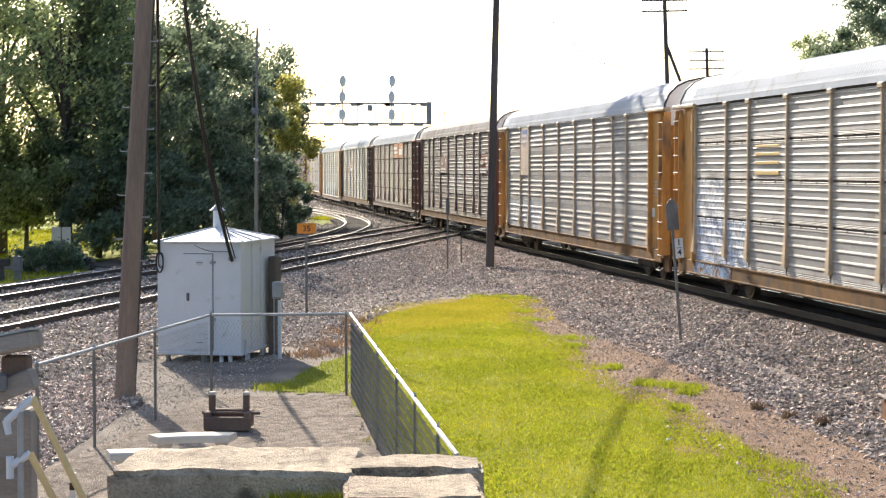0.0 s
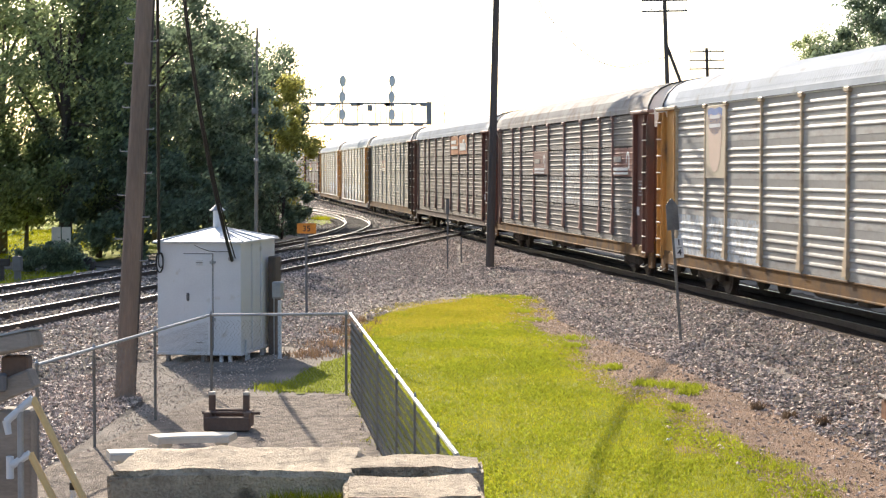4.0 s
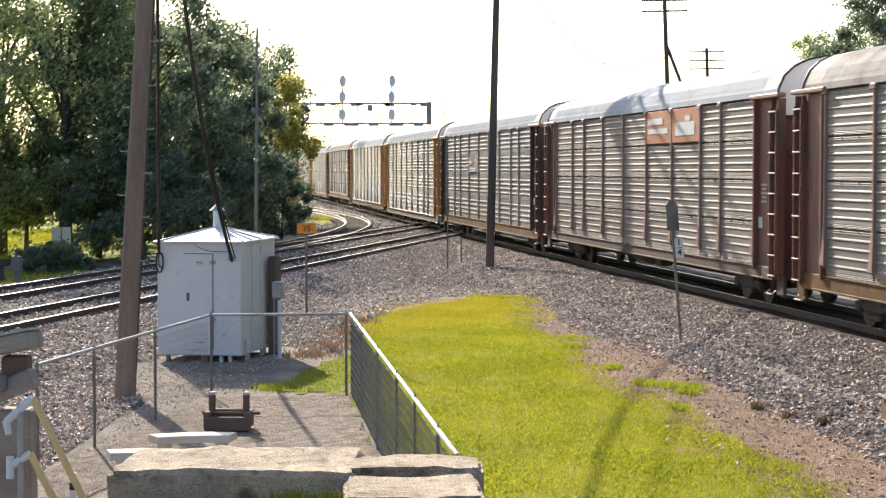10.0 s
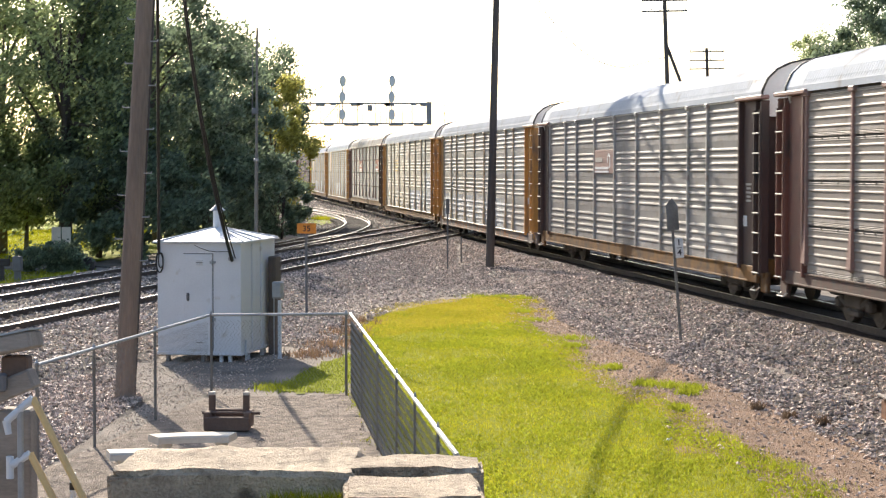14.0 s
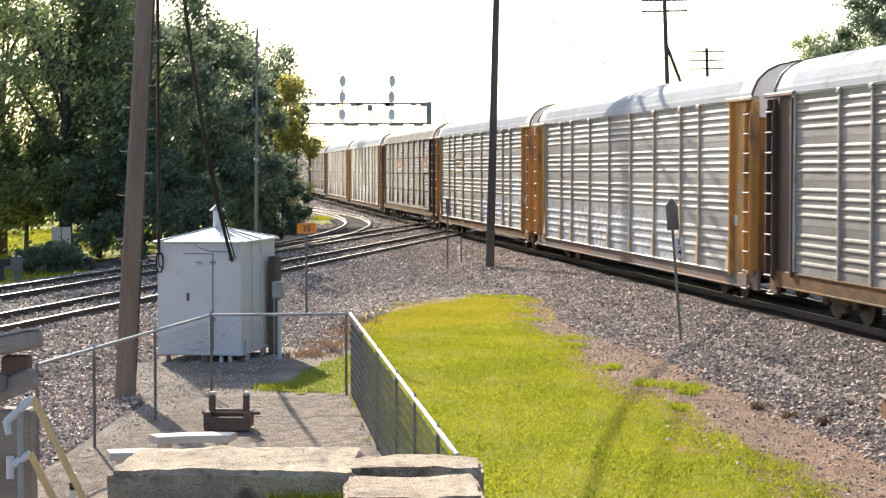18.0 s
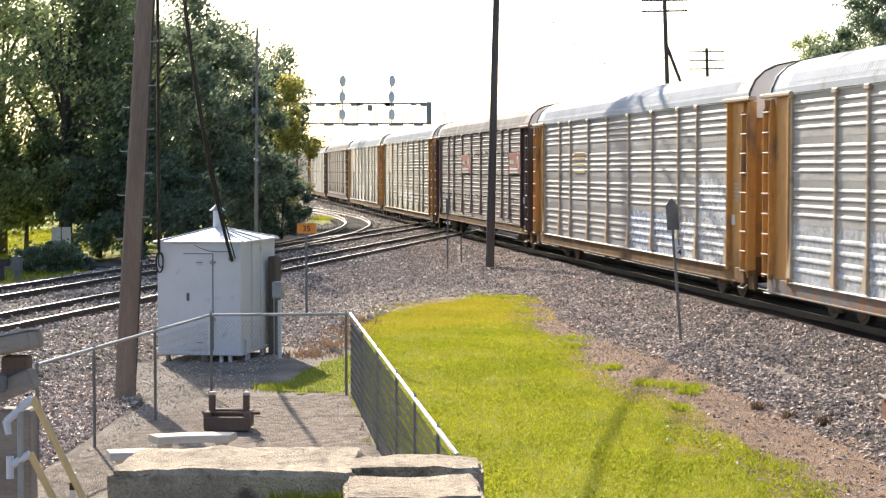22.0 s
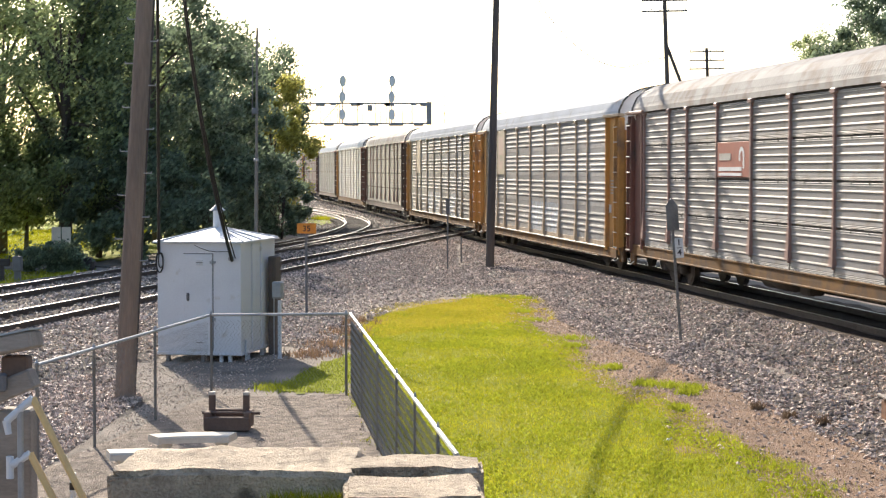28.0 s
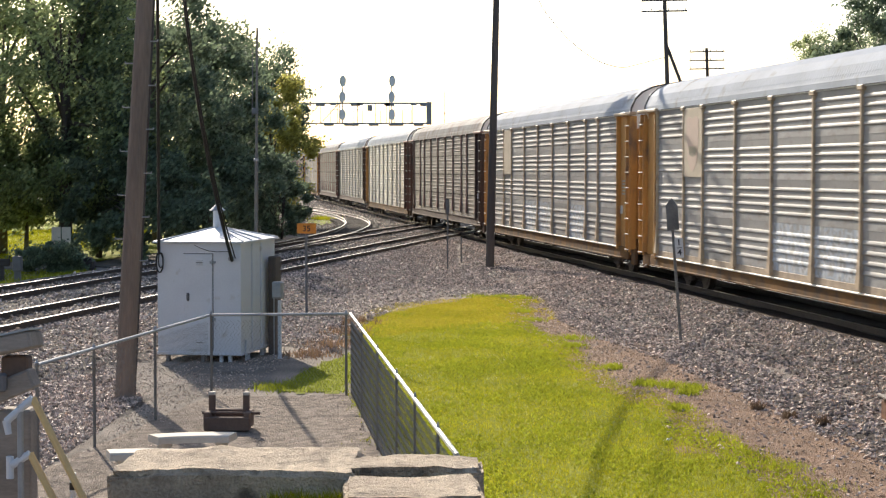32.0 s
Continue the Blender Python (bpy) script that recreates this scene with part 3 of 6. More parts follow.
def autorack(look_):
    """One covered car carrier. +y: the way it travels; +x: the side that the yard sees."""
    end_n, end_f, post, sill, roof = look_["near"], look_["far"], look_["post"], look_["sill"], look_["roof"]
    floor, low, seam = look_.get("floor", 1.02), look_.get("low", 0.66), look_.get("seam", False)
    kick = look_.get("kick", 0.0)
    tiers = [floor + kick] + TIERS[1:]
    foot = floor + 0.16 if seam else floor + 0.02
    own = {spot: m_ for spots, m_ in look_.get("painted", ()) for spot in spots}
    car = thing("autorack_car", Matrix.Identity(4), look_["label"], "freight car", "cars of the freight train")
    for i in range(9):
        w = POSTS[i + 1] - POSTS[i] - 0.1
        for k in range(4):
            h = tiers[k + 1] - tiers[k]
            pm_ = own.get((i, k), look_.get("panel", M_PANEL))
            me = shared(("panel", round(w, 2), round(h, 3), seam, pm_.name), lambda: panel_mesh(w, h, pm_, seam))
            part("side_panel", me, None, car, at=pose(SIDE, (POSTS[i] + POSTS[i + 1]) / 2, tiers[k]))
        if kick:
            part("kick_plate", shared(("kick", round(w, 2), kick), lambda: Geo().box((0.004, 0, kick / 2), (0.03, w, kick - 0.01), bevel=0.004).mesh("kick_plate", M_TANKICK)), None, car, at=pose(SIDE, (POSTS[i] + POSTS[i + 1]) / 2, floor))
        if seam:
            for k in (1, 2, 3):
                for q in (-0.17, 0.2):
                    part("seam_bolt", shared("bolt", lambda: Geo().box((0.018, 0, -0.055), (0.016, 0.035, 0.05), bevel=0.004).mesh("seam_bolt", M_GRIME)), None, car, at=pose(SIDE, (POSTS[i] + POSTS[i + 1]) / 2 + q * w, tiers[k]))
    for i, y in enumerate(POSTS):
        me = shared(("post", post.name, look_["flare"], foot), lambda: post_geo(look_["flare"], foot).mesh("post", post))
        part("side_post", me, None, car, at=pose(SIDE, y, 0))
    # Dark colour of this rail stands in for the eave's shadow line.
    part("top_rail", shared("rail", lambda: Geo().box((SIDE + 0.0, 0, EAVE - 0.035), (0.06, 2 * HALF, 0.06), bevel=0.008).mesh("top_rail", M_GRIME)), None, car, "dark rail coloured as the shadow line under the eave")
    if not seam:
        part("eave_strip", shared("estrip", lambda: Geo().box((SIDE + 0.036, 0, EAVE - 0.085), (0.012, 2 * HALF, 0.035), bevel=0.004).mesh("eave_strip", M_RUNG)), None, car, "pale strip under the eave")
    part("roof", shared(("roof", roof.name), lambda: roof_geo().mesh("roof", roof)), None, car, look_.get("rooflabel", ""))
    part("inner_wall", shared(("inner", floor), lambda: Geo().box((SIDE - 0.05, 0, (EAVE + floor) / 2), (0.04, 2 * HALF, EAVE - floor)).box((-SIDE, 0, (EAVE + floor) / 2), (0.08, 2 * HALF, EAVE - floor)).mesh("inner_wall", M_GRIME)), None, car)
    # sill with its lower flange and the deck
    sg = shared(("sill", sill.name, floor, low), lambda: Geo().box((SIDE - 0.02, 0, (low + floor) / 2), (0.09, 2 * BODY - 0.9, floor - low), bevel=0.02).mesh("side_sill", sill))
    part("sill_flange", shared(("flange", sill.name, low), lambda: Geo().box((SIDE + 0.01, 0, low + 0.03), (0.07, 2 * BODY - 2.2, 0.05), bevel=0.012).mesh("sill_flange", sill)), None, car)
    part("deck_edge", shared(("edge", sill.name, floor, look_.get("lip")), lambda: Geo().box((SIDE + (0.03 if look_.get("lip") else 0.005), 0, floor - 0.02), (0.09, 2 * HALF + 0.3, 0.04), bevel=0.008).mesh("deck_edge", M_RUNG if look_.get("lip") else sill)), None, car, "pale worn lip" if look_.get("lip") else "")
    part("side_sill", sg, None, car, look_.get("silllabel", ""))
    if look_.get("sillspray"):
        part("sprayed_sill_plate", Geo().box((SIDE + 0.03, look_["sillspray"], (low + floor) / 2), (0.012, 3.4, floor - low - 0.1), bevel=0.004), M_SPRAYSILL, car, "blue sprayed paint on the sill")
    part("deck", shared("deck", lambda: Geo().box((0, 0, 1.05), (2.8, 2 * BODY - 0.6, 0.16), bevel=0.02).box((0, 0, 0.72), (0.7, 2 * BODY - 0.4, 0.56), bevel=0.03)
                                .box((-SIDE, 0, 0.92), (0.09, 2 * BODY - 1.0, 0.54)).mesh("deck", M_GRIME)), None, car)
    for e, em in ((1, end_n), (-1, end_f)):
        part("roof_end", shared(("gable", e), lambda: gable_geo(e * (BODY - 0.035) if e > 0 else -BODY + 0.535, e).mesh("roof_end", M_GABLE)), None, car)
        part("roof_seal", shared(("hood", e), lambda: hood_geo(BODY if e > 0 else -BODY + 0.5).mesh("roof_seal", M_BLACK)), None, car)
        part("end_door", shared(("door", e, em.name), lambda: Geo().box((0.68, e * (BODY - 0.28), 2.98), (1.32, 0.12, 3.9), bevel=0.03).box((-0.68, e * (BODY - 0.28), 2.98), (1.32, 0.12, 3.9), bevel=0.03)
                                        .box((0.68, e * (BODY - 0.2), 2.98), (0.08, 0.06, 3.7)).box((-0.68, e * (BODY - 0.2), 2.98), (0.08, 0.06, 3.7)).mesh("end_door", em)), None, car)
        y0, y1 = HALF + 0.06, BODY - 0.42
        part("corner_plate", shared(("plate", e, em.name, floor), lambda: Geo().box((SIDE - 0.06, e * (y0 + y1) / 2, (floor - 0.25 + EAVE) / 2 - 0.05), (0.06, y1 - y0, EAVE - floor + 0.12), bevel=0.015)
                                            .box((SIDE + 0.02, e * (y0 + 0.06), (floor + EAVE) / 2 - 0.1), (0.16, 0.12, EAVE - floor), bevel=0.02).mesh("corner_plate", em)), None, car)
        part("corner_post", shared(("cpost", e, em.name), lambda: Geo().box((SIDE - 0.02, e * (BODY - 0.47), 2.9), (0.2, 0.07, 4.1), bevel=0.015).box((SIDE - 0.02, e * (BODY - 0.02), 2.9), (0.2, 0.07, 4.1), bevel=0.015)
                                           .box((SIDE - 0.11, e * (BODY - 0.25), 2.9), (0.03, 0.5, 4.1)).mesh("corner_post", em)), None, car)
        capm = M_TANPOST if em is M_YELLOW else M_PINKPOST
        part("corner_cap", shared(("cap", e, capm.name), lambda: Geo().box((SIDE + 0.03, e * (y0 + BODY) / 2, EAVE - 0.06), (0.22, BODY - y0 + 0.3, 0.1), bevel=0.02).mesh("corner_cap", capm)), None, car)
        lad = part("ladder", shared(("stile", e, em.name), lambda: Geo().box((SIDE + 0.09, e * (BODY - 0.47), 2.75), (0.05, 0.04, 3.95)).box((SIDE + 0.09, e * (BODY - 0.03), 2.75), (0.05, 0.04, 3.95)).mesh("ladder", em)), None, car)
        for i in range(9):
            part("rung", shared("rung", lambda: Geo().rod((0, -0.22, 0), (0, 0.22, 0), 0.018, 0.018, 6).mesh("rung", M_RUNG)), None, lad, at=pose(SIDE + 0.13, e * (BODY - 0.25), 0.85 + i * 0.475))
        tr = part("truck", shared("truck", lambda: truck_geo().mesh("truck", M_GRIME)), None, car, at=pose(0, e * 10.0, 0))
        for a in (-0.89, 0.89):
            wh = part("wheelset", shared("wheels", lambda: wheelset_geo().mesh("wheelset", M_WHEEL)), None, tr, at=pose(0, a, 0.46))
            WHEELS.setdefault(car.name, []).append((wh, a))
        part("coupler", shared(("coupler", e), lambda: Geo().box((0, e * (BODY + 0.25), 0.82), (0.26, 0.9, 0.24), bevel=0.04).box((0.06, e * (BODY + 0.55), 0.82), (0.34, 0.22, 0.3), bevel=0.06).mesh("coupler", M_GRIME)), None, car)
        part("end_sill", shared(("esill", e, sill.name), lambda: Geo().box((0, e * (BODY - 0.2), 0.95), (2.9, 0.3, 0.46), bevel=0.03).box((SIDE - 0.1, e * (BODY - 0.12), 0.62), (0.1, 0.5, 0.5), bevel=0.03).mesh("end_sill", sill)), None, car)
        part("grab_iron", shared(("grab", e), lambda: Geo().tube([(SIDE + 0.02, e * (BODY - 0.2), 0.5), (SIDE + 0.12, e * (BODY - 0.2), 0.42), (SIDE + 0.12, e * (BODY - 0.62), 0.42), (SIDE + 0.02, e * (BODY - 0.62), 0.5)], 0.016).mesh("grab_iron", M_RUNG)), None, car)
    part("air_tank", shared("tank", lambda: Geo().rod((0.85, -1.9, 0.62), (0.85, 0.1, 0.62), 0.2, 0.2, 14).mesh("air_tank", M_GRIME, True)), None, car)
    part("valve_box", shared("valve", lambda: Geo().box((0.9, 1.3, 0.62), (0.4, 0.6, 0.36), bevel=0.04).mesh("valve_box", M_GRIME)), None, car)
    part("brake_rod", shared("brod", lambda: Geo().rod((0.6, -8.5, 0.5), (0.6, 8.5, 0.5), 0.03, 0.03, 6).mesh("brake_rod", M_GRIME)), None, car)
    for y, zc in ((HALF + 0.35, 2.05), (-HALF - 0.3, 1.5)):
        part("data_plate", shared("dplate", lambda: Geo().box((SIDE - 0.022, 0, 0), (0.01, 0.3, 0.26), bevel=0.003).mesh("data_plate", M_DECALWHITE)), None, car, "small white data plate", at=pose(0, y, zc))
    for k in range(5):
        part("reporting_mark", shared(("mark", k % 2), lambda: Geo().box((SIDE - 0.024, 0, 0), (0.008, 0.42 - 0.12 * (k % 2), 0.05)).mesh("reporting_mark", M_GREYPOST)), None, car, at=pose(0, HALF + 0.6, 2.55 + k * 0.1))
    part("brake_wheel", shared("bwheel", lambda: Geo().tube([(0.75 + 0.27 * math.cos(q * 0.3927), BODY - 0.02, 1.75 + 0.27 * math.sin(q * 0.3927)) for q in range(17)], 0.02).rod((0.48, BODY - 0.02, 1.75), (1.02, BODY - 0.02, 1.75), 0.014).rod((0.75, BODY - 0.02, 1.48), (0.75, BODY - 0.02, 2.02), 0.014).rod((0.75, BODY - 0.2, 1.75), (0.75, BODY, 1.75), 0.03).mesh("brake_wheel", M_GRIME)), None, car)
    for pt in look_.get("patches", ()):
        bay, z_lo, z_hi, wf, pm, marks = pt
        y, zc, hh = (POSTS[bay] + POSTS[bay + 1]) / 2, (z_lo + z_hi) / 2, z_hi - z_lo
        w = (POSTS[bay + 1] - POSTS[bay] - 0.12) * wf
        pl = car if pm is None else part("sign_plate", Geo().box((SIDE + 0.043, y, zc), (0.012, w, hh), bevel=0.004), pm, car, "painted plate with worn lettering")
        for mk in marks:
            if mk[0] == "shield":
                part("shield", shield_geo(SIDE + 0.051, y + mk[1] * w, zc + mk[2] * hh, mk[3] * w, mk[4] * hh), mk[5], pl, "faded shield emblem")
            elif mk[0] == "arch":
                part("lettering_bar", arch_geo(SIDE + 0.051, y + mk[1] * w, zc + mk[2] * hh, mk[3] * w, mk[4] * hh), mk[5], pl)
            else:
                dy, dz, bw, bh, bm_ = mk
                part("lettering_bar", Geo().box((SIDE + 0.055, y + dy * w, zc + dz * hh), (0.012, bw * w, bh * hh)), bm_, pl)
    for bay, zs, m_ in look_.get("stripes", ()):
        y, w = (POSTS[bay] + POSTS[bay + 1]) / 2, POSTS[bay + 1] - POSTS[bay]
        for z, hh in zs:
            part("painted_stripe", Geo().box((SIDE + 0.032, y, z), (0.014, w * 0.62, hh), bevel=0.005), m_, car, "worn yellow painted stripe")
    return car


M_WHEEL = mat("wheel_steel", (0.09, 0.075, 0.065), 0.5, 0.6, (0.05, 0.042, 0.036), 4, 30, 0.1)
WHEELS = {}
BARS = [(-0.24, 0.08, 0.36, 0.20, M_GREYPOST), (-0.08, -0.27, 0.72, 0.11, M_DECALWHITE), (-0.08, -0.42, 0.72, 0.08, M_DECALWHITE), ("arch", 0.28, 0.05, 0.16, 0.62, M_DECALWHITE)]
SHIELD = [("shield", 0.0, -0.02, 0.72, 0.82, M_PINKFADE), ("shield", 0.0, 0.28, 0.74, 0.38, M_BLUE), (0, 0.34, 0.5, 0.05, M_DECALWHITE), (0, 0.22, 0.56, 0.05, M_DECALWHITE)]
WORN = [("shield", 0.0, -0.02, 0.7, 0.8, M_PINKFADE), ("shield", 0.02, -0.13, 0.5, 0.16, M_GREENFADE)]
STRIPES = [(3.87, 0.06), (3.68, 0.07), (3.47, 0.07), (3.23, 0.09)]
Y_, B_, D_ = M_YELLOW, M_BROWN, M_DKBROWN
LOOKS = {
    3: dict(near=Y_, far=Y_, post=M_TANPOST, sill=M_YELSILL, roof=M_ROOF, flare=True, seam=True, floor=0.88, low=0.49, label="silver autorack car with yellow ends and blue spray paint",
            stripes=[(2, STRIPES, M_YELDECAL)], painted=[({(0, 0), (1, 0)}, M_SPRAY), ({(0, 1)}, M_SPRAYPALE)], sillspray=-HALF + 1.6),
    2: dict(near=Y_, far=Y_, post=M_TANPOST, sill=M_YELSILL, roof=M_ROOF, flare=True, floor=1.0, low=0.62, label="silver autorack car with yellow ends and a cream shield patch",
            patches=[(1, 3.09, 4.97, 1.0, M_CREAM, SHIELD)], painted=[({(0, 0), (1, 0), (2, 0)}, M_SPRAYWHITE)]),
    1: dict(panel=M_GREYCAR, near=B_, far=B_, post=M_PINKPOST, sill=M_YELSILL, roof=M_ROOFOLD, flare=True, seam=True, floor=1.04, low=0.67, label="dull grey autorack car with brown ends, red posts and stained roof",
            patches=[(3, 3.12, 4.0, 0.98, M_DUSKPATCH, BARS), (8, 3.12, 4.0, 0.98, None, BARS)],
            painted=[({(8, 2)}, M_REDPANEL), ({(5, 2), (6, 2), (5, 1), (6, 1), (4, 1)}, M_SPRAYGREY)]),
    0: dict(panel=M_PALEOLD, near=B_, far=B_, post=M_PINKPOST, sill=M_RUSTSILL, roof=M_ROOF, flare=True, seam=True, floor=1.02, low=0.71, label="dull silver autorack car with brown ends and orange name plates",
            patches=[(5, 4.06, 4.99, 1.0, M_ORANGEPATCH, [(-0.1, 0.18, 0.6, 0.2, M_DECALWHITE), (0.0, -0.12, 0.8, 0.16, M_DECALWHITE)]), (6, 4.06, 4.99, 1.0, M_ORANGEPATCH, [(0.0, -0.1, 0.7, 0.4, M_DECALWHITE), (0.1, 0.2, 0.2, 0.16, M_DECALWHITE)])]),
    -1: dict(panel=M_MID, near=D_, far=D_, post=M_GREYPOST, sill=M_YELSILL, roof=M_ROOF, flare=False, floor=0.98, low=0.58, label="grey autorack car with dark brown ends and a dusky red plate",
             patches=[(3, 3.18, 3.95, 0.98, M_DUSKPATCH, BARS)]),
    -2: dict(panel=M_BRIGHT, near=Y_, far=Y_, post=M_TANPOST, sill=M_GREYSILL, roof=M_ROOF, flare=True, floor=0.77, low=0.40, label="bright silver autorack car with yellow ends and pale posts",
             painted=[({(0, 0), (1, 0), (4, 0), (5, 0), (6, 0)}, M_SPRAYWHITE), ({(2, 0), (3, 0)}, M_SPRAYPALE)], lip=True),
    -3: dict(panel=M_BRIGHT, near=Y_, far=Y_, post=M_TANPOST, sill=M_YELSILL, roof=M_ROOF, flare=True, floor=0.89, low=0.50, label="silver autorack car with yellow ends and blue spray paint low down",
             painted=[({(5, 0), (6, 0)}, M_SPRAY), ({(7, 0), (8, 0), (8, 1)}, M_SPRAYPALE)], stripes=[(2, STRIPES, M_YELDECAL)], lip=True),
    -4: dict(panel=M_MID, near=D_, far=B_, post=M_PINKPOST, sill=M_YELSILL, roof=M_ROOFOLD, flare=True, seam=True, floor=1.03, low=0.69, label="dull silver autorack car with brown ends and faded red plates",
             patches=[(3, 3.12, 4.0, 0.98, M_REDPATCH, BARS), (8, 3.12, 4.0, 0.98, M_REDPATCH, BARS)]),
    -5: dict(near=Y_, far=Y_, post=M_TANPOST, sill=M_YELSILL, roof=M_ROOF, flare=True, floor=0.81, low=0.47, kick=0.16, lip=True, label="silver autorack car with yellow ends and a worn cream patch",
             patches=[(1, 3.11, 4.97, 1.0, M_CREAM, WORN)], painted=[({(4, 0), (5, 0)}, M_SPRAYWHITE)]),
    -6: dict(near=Y_, far=Y_, post=M_TANPOST, sill=M_YELSILL, roof=M_ROOF, flare=True, floor=0.9, low=0.52, lip=True, label="silver autorack car with yellow ends and a tall cream patch",
             patches=[(1, 3.11, 4.97, 1.0, M_CREAM, [])], painted=[({(3, 0), (4, 0), (6, 0)}, M_SPRAYWHITE)]),
    -7: dict(panel=M_PALEOLD, near=D_, far=B_, post=M_PINKPOST, sill=M_RUSTSILL, roof=M_ROOFOLD, flare=True, seam=True, label="dull silver autorack car with brown ends and a brownish roof"),
    -8: dict(panel=M_BRIGHT, near=B_, far=Y_, post=M_GREYPOST, sill=M_YELSILL, roof=M_ROOF, flare=False, floor=0.9, low=0.52, label="silver autorack car with a brown and a yellow end"),
    -9: dict(panel=M_MID, near=D_, far=D_, post=M_GREYPOST, sill=M_RUSTSILL, roof=M_ROOF, flare=False, label="grey autorack car with dark brown ends"),
    -10: dict(panel=M_PALEOLD, near=B_, far=B_, post=M_PINKPOST, sill=M_RUSTSILL, roof=M_ROOFOLD, flare=True, seam=True, label="dull silver autorack car with brown ends and red posts"),
    -11: dict(near=Y_, far=Y_, post=M_TANPOST, sill=M_YELSILL, roof=M_ROOF, flare=True, floor=0.9, low=0.52, label="silver autorack car with yellow ends"),
    -12: dict(panel=M_PALEOLD, near=D_, far=B_, post=M_PINKPOST, sill=M_RUSTSILL, roof=M_ROOF, flare=True, seam=True, label="dull silver autorack car with brown ends"),
    -13: dict(near=Y_, far=D_, post=M_TANPOST, sill=M_YELSILL, roof=M_ROOF, flare=True, floor=0.9, low=0.52, label="silver autorack car with a yellow and a brown end"),
    -14: dict(panel=M_MID, near=B_, far=D_, post=M_GREYPOST, sill=M_RUSTSILL, roof=M_ROOF, flare=False, label="dull silver autorack car with brown ends"),
}
CARS = {g_: autorack(lk) for g_, lk in LOOKS.items()}


def travelled(t):
    """Metres along the line of coupling 0 at t seconds."""
    q = t - 9.0
    return -2.863 + 6.761 * q + 0.00972 * q * q + 0.00025967 * q ** 3


def car_pose(g_, t):
    s = travelled(t) + (g_ - 0.5) * PITCH
    xa, ya = on_line(s + 10.0)
    xb, yb = on_line(s - 10.0)
    rz = math.degrees(math.atan2(yb - ya, xb - xa)) + 90.0
    return pose((xa + xb) / 2, (ya + yb) / 2, 0, 0, 0, rz)


# ---- ground covers ----
def inside(poly, x, y):
    c = False
    j = len(poly) - 1
    for i in range(len(poly)):
        (xi, yi), (xj, yj) = poly[i], poly[j]
        if (yi > y) != (yj > y) and x < (xj - xi) * (y - yi) / (yj - yi) + xi:
            c = not c
        j = i
    return c


LAWN = [(-1.52, 30.5), (-1.75, 36.5), (-1.98, 43.2), (-1.71, 46.2), (-1.26, 48.0), (-0.68, 49.4), (-0.06, 51.0), (0.76, 52.8), (1.6, 53.5), (2.3, 52.9), (2.66, 51.2), (2.45, 49.2), (1.75, 46.9), (2.05, 45.0), (2.26, 42.4), (2.53, 40.3), (2.8, 38.0), (2.91, 35.7), (2.98, 33.4), (3.08, 31.1), (3.5, 30.4), (3.72, 28.8), (3.9, 26.9), (3.98, 25.6), (4.2, 24.1), (4.26, 23.2), (4.28, 22.1), (4.44, 20.7), (4.6, 12.0), (0.55, 12.0)]
STRIP = [(-2.95, 30.45), (-2.75, 32.6), (-2.3, 35.0), (-1.85, 37.4), (-1.6, 36.5), (-1.6, 30.45)]
FARLAWN = [(-160, 74), (-13.8, 74), (-13.2, 100), (-22, 210), (-160, 260)]
PAD = [(-5.0, 22.4), (-3.86, 29.9), (-1.6, 30.2), (-0.55, 21.2), (-0.55, 18.0), (-4.9, 18.0)]
DIRT = [(1.5, 54.5), (3.2, 51.5), (3.2, 46.0), (3.5, 42.0), (4.6, 36.0), (5.0, 31.0), (5.4, 27.0), (5.9, 22.0), (6.4, 12.0), (4.0, 12.0), (3.9, 21.0), (3.2, 26.0), (3.3, 29.0), (2.6, 32.0), (2.6, 36.0), (2.2, 40.0), (1.5, 45.0), (2.0, 50.0)]


def sheet(poly, cell, lift, ragged, seed):
    """A thin cover following the ground inside a ragged outline."""
    x0, x1 = min(p[0] for p in poly), max(p[0] for p in poly)
    y0, y1 = min(p[1] for p in poly), max(p[1] for p in poly)
    nx, ny = int((x1 - x0 + 1) / cell) + 2, int((y1 - y0 + 1) / (cell * 2)) + 2
    index, vs, fs = {}, [], []

    def corner(i, j):
        if (i, j) not in index:
            x, y = x0 - 0.5 + i * cell, y0 - 0.5 + j * cell * 2
            index[i, j] = len(vs)
            jx = noise.noise(Vector((x * 2.1, y * 2.1, seed))) * cell * 0.6
            vs.append((x + jx, y, ground_z(x, y) + lift))
        return index[i, j]
    for i in range(nx):
        for j in range(ny):
            x, y = x0 - 0.5 + (i + 0.5) * cell, y0 - 0.5 + (j + 0.5) * cell * 2
            w = ragged * noise.noise(Vector((x * 1.5, y * 0.35, seed))) + ragged * 0.7 * noise.noise(Vector((x * 4.7, y * 1.1, seed + 5)))
            if inside(poly, x + w, y + w * 1.5):
                fs.append((corner(i, j), corner(i + 1, j), corner(i + 1, j + 1), corner(i, j + 1)))
    return Geo().add(vs, fs)


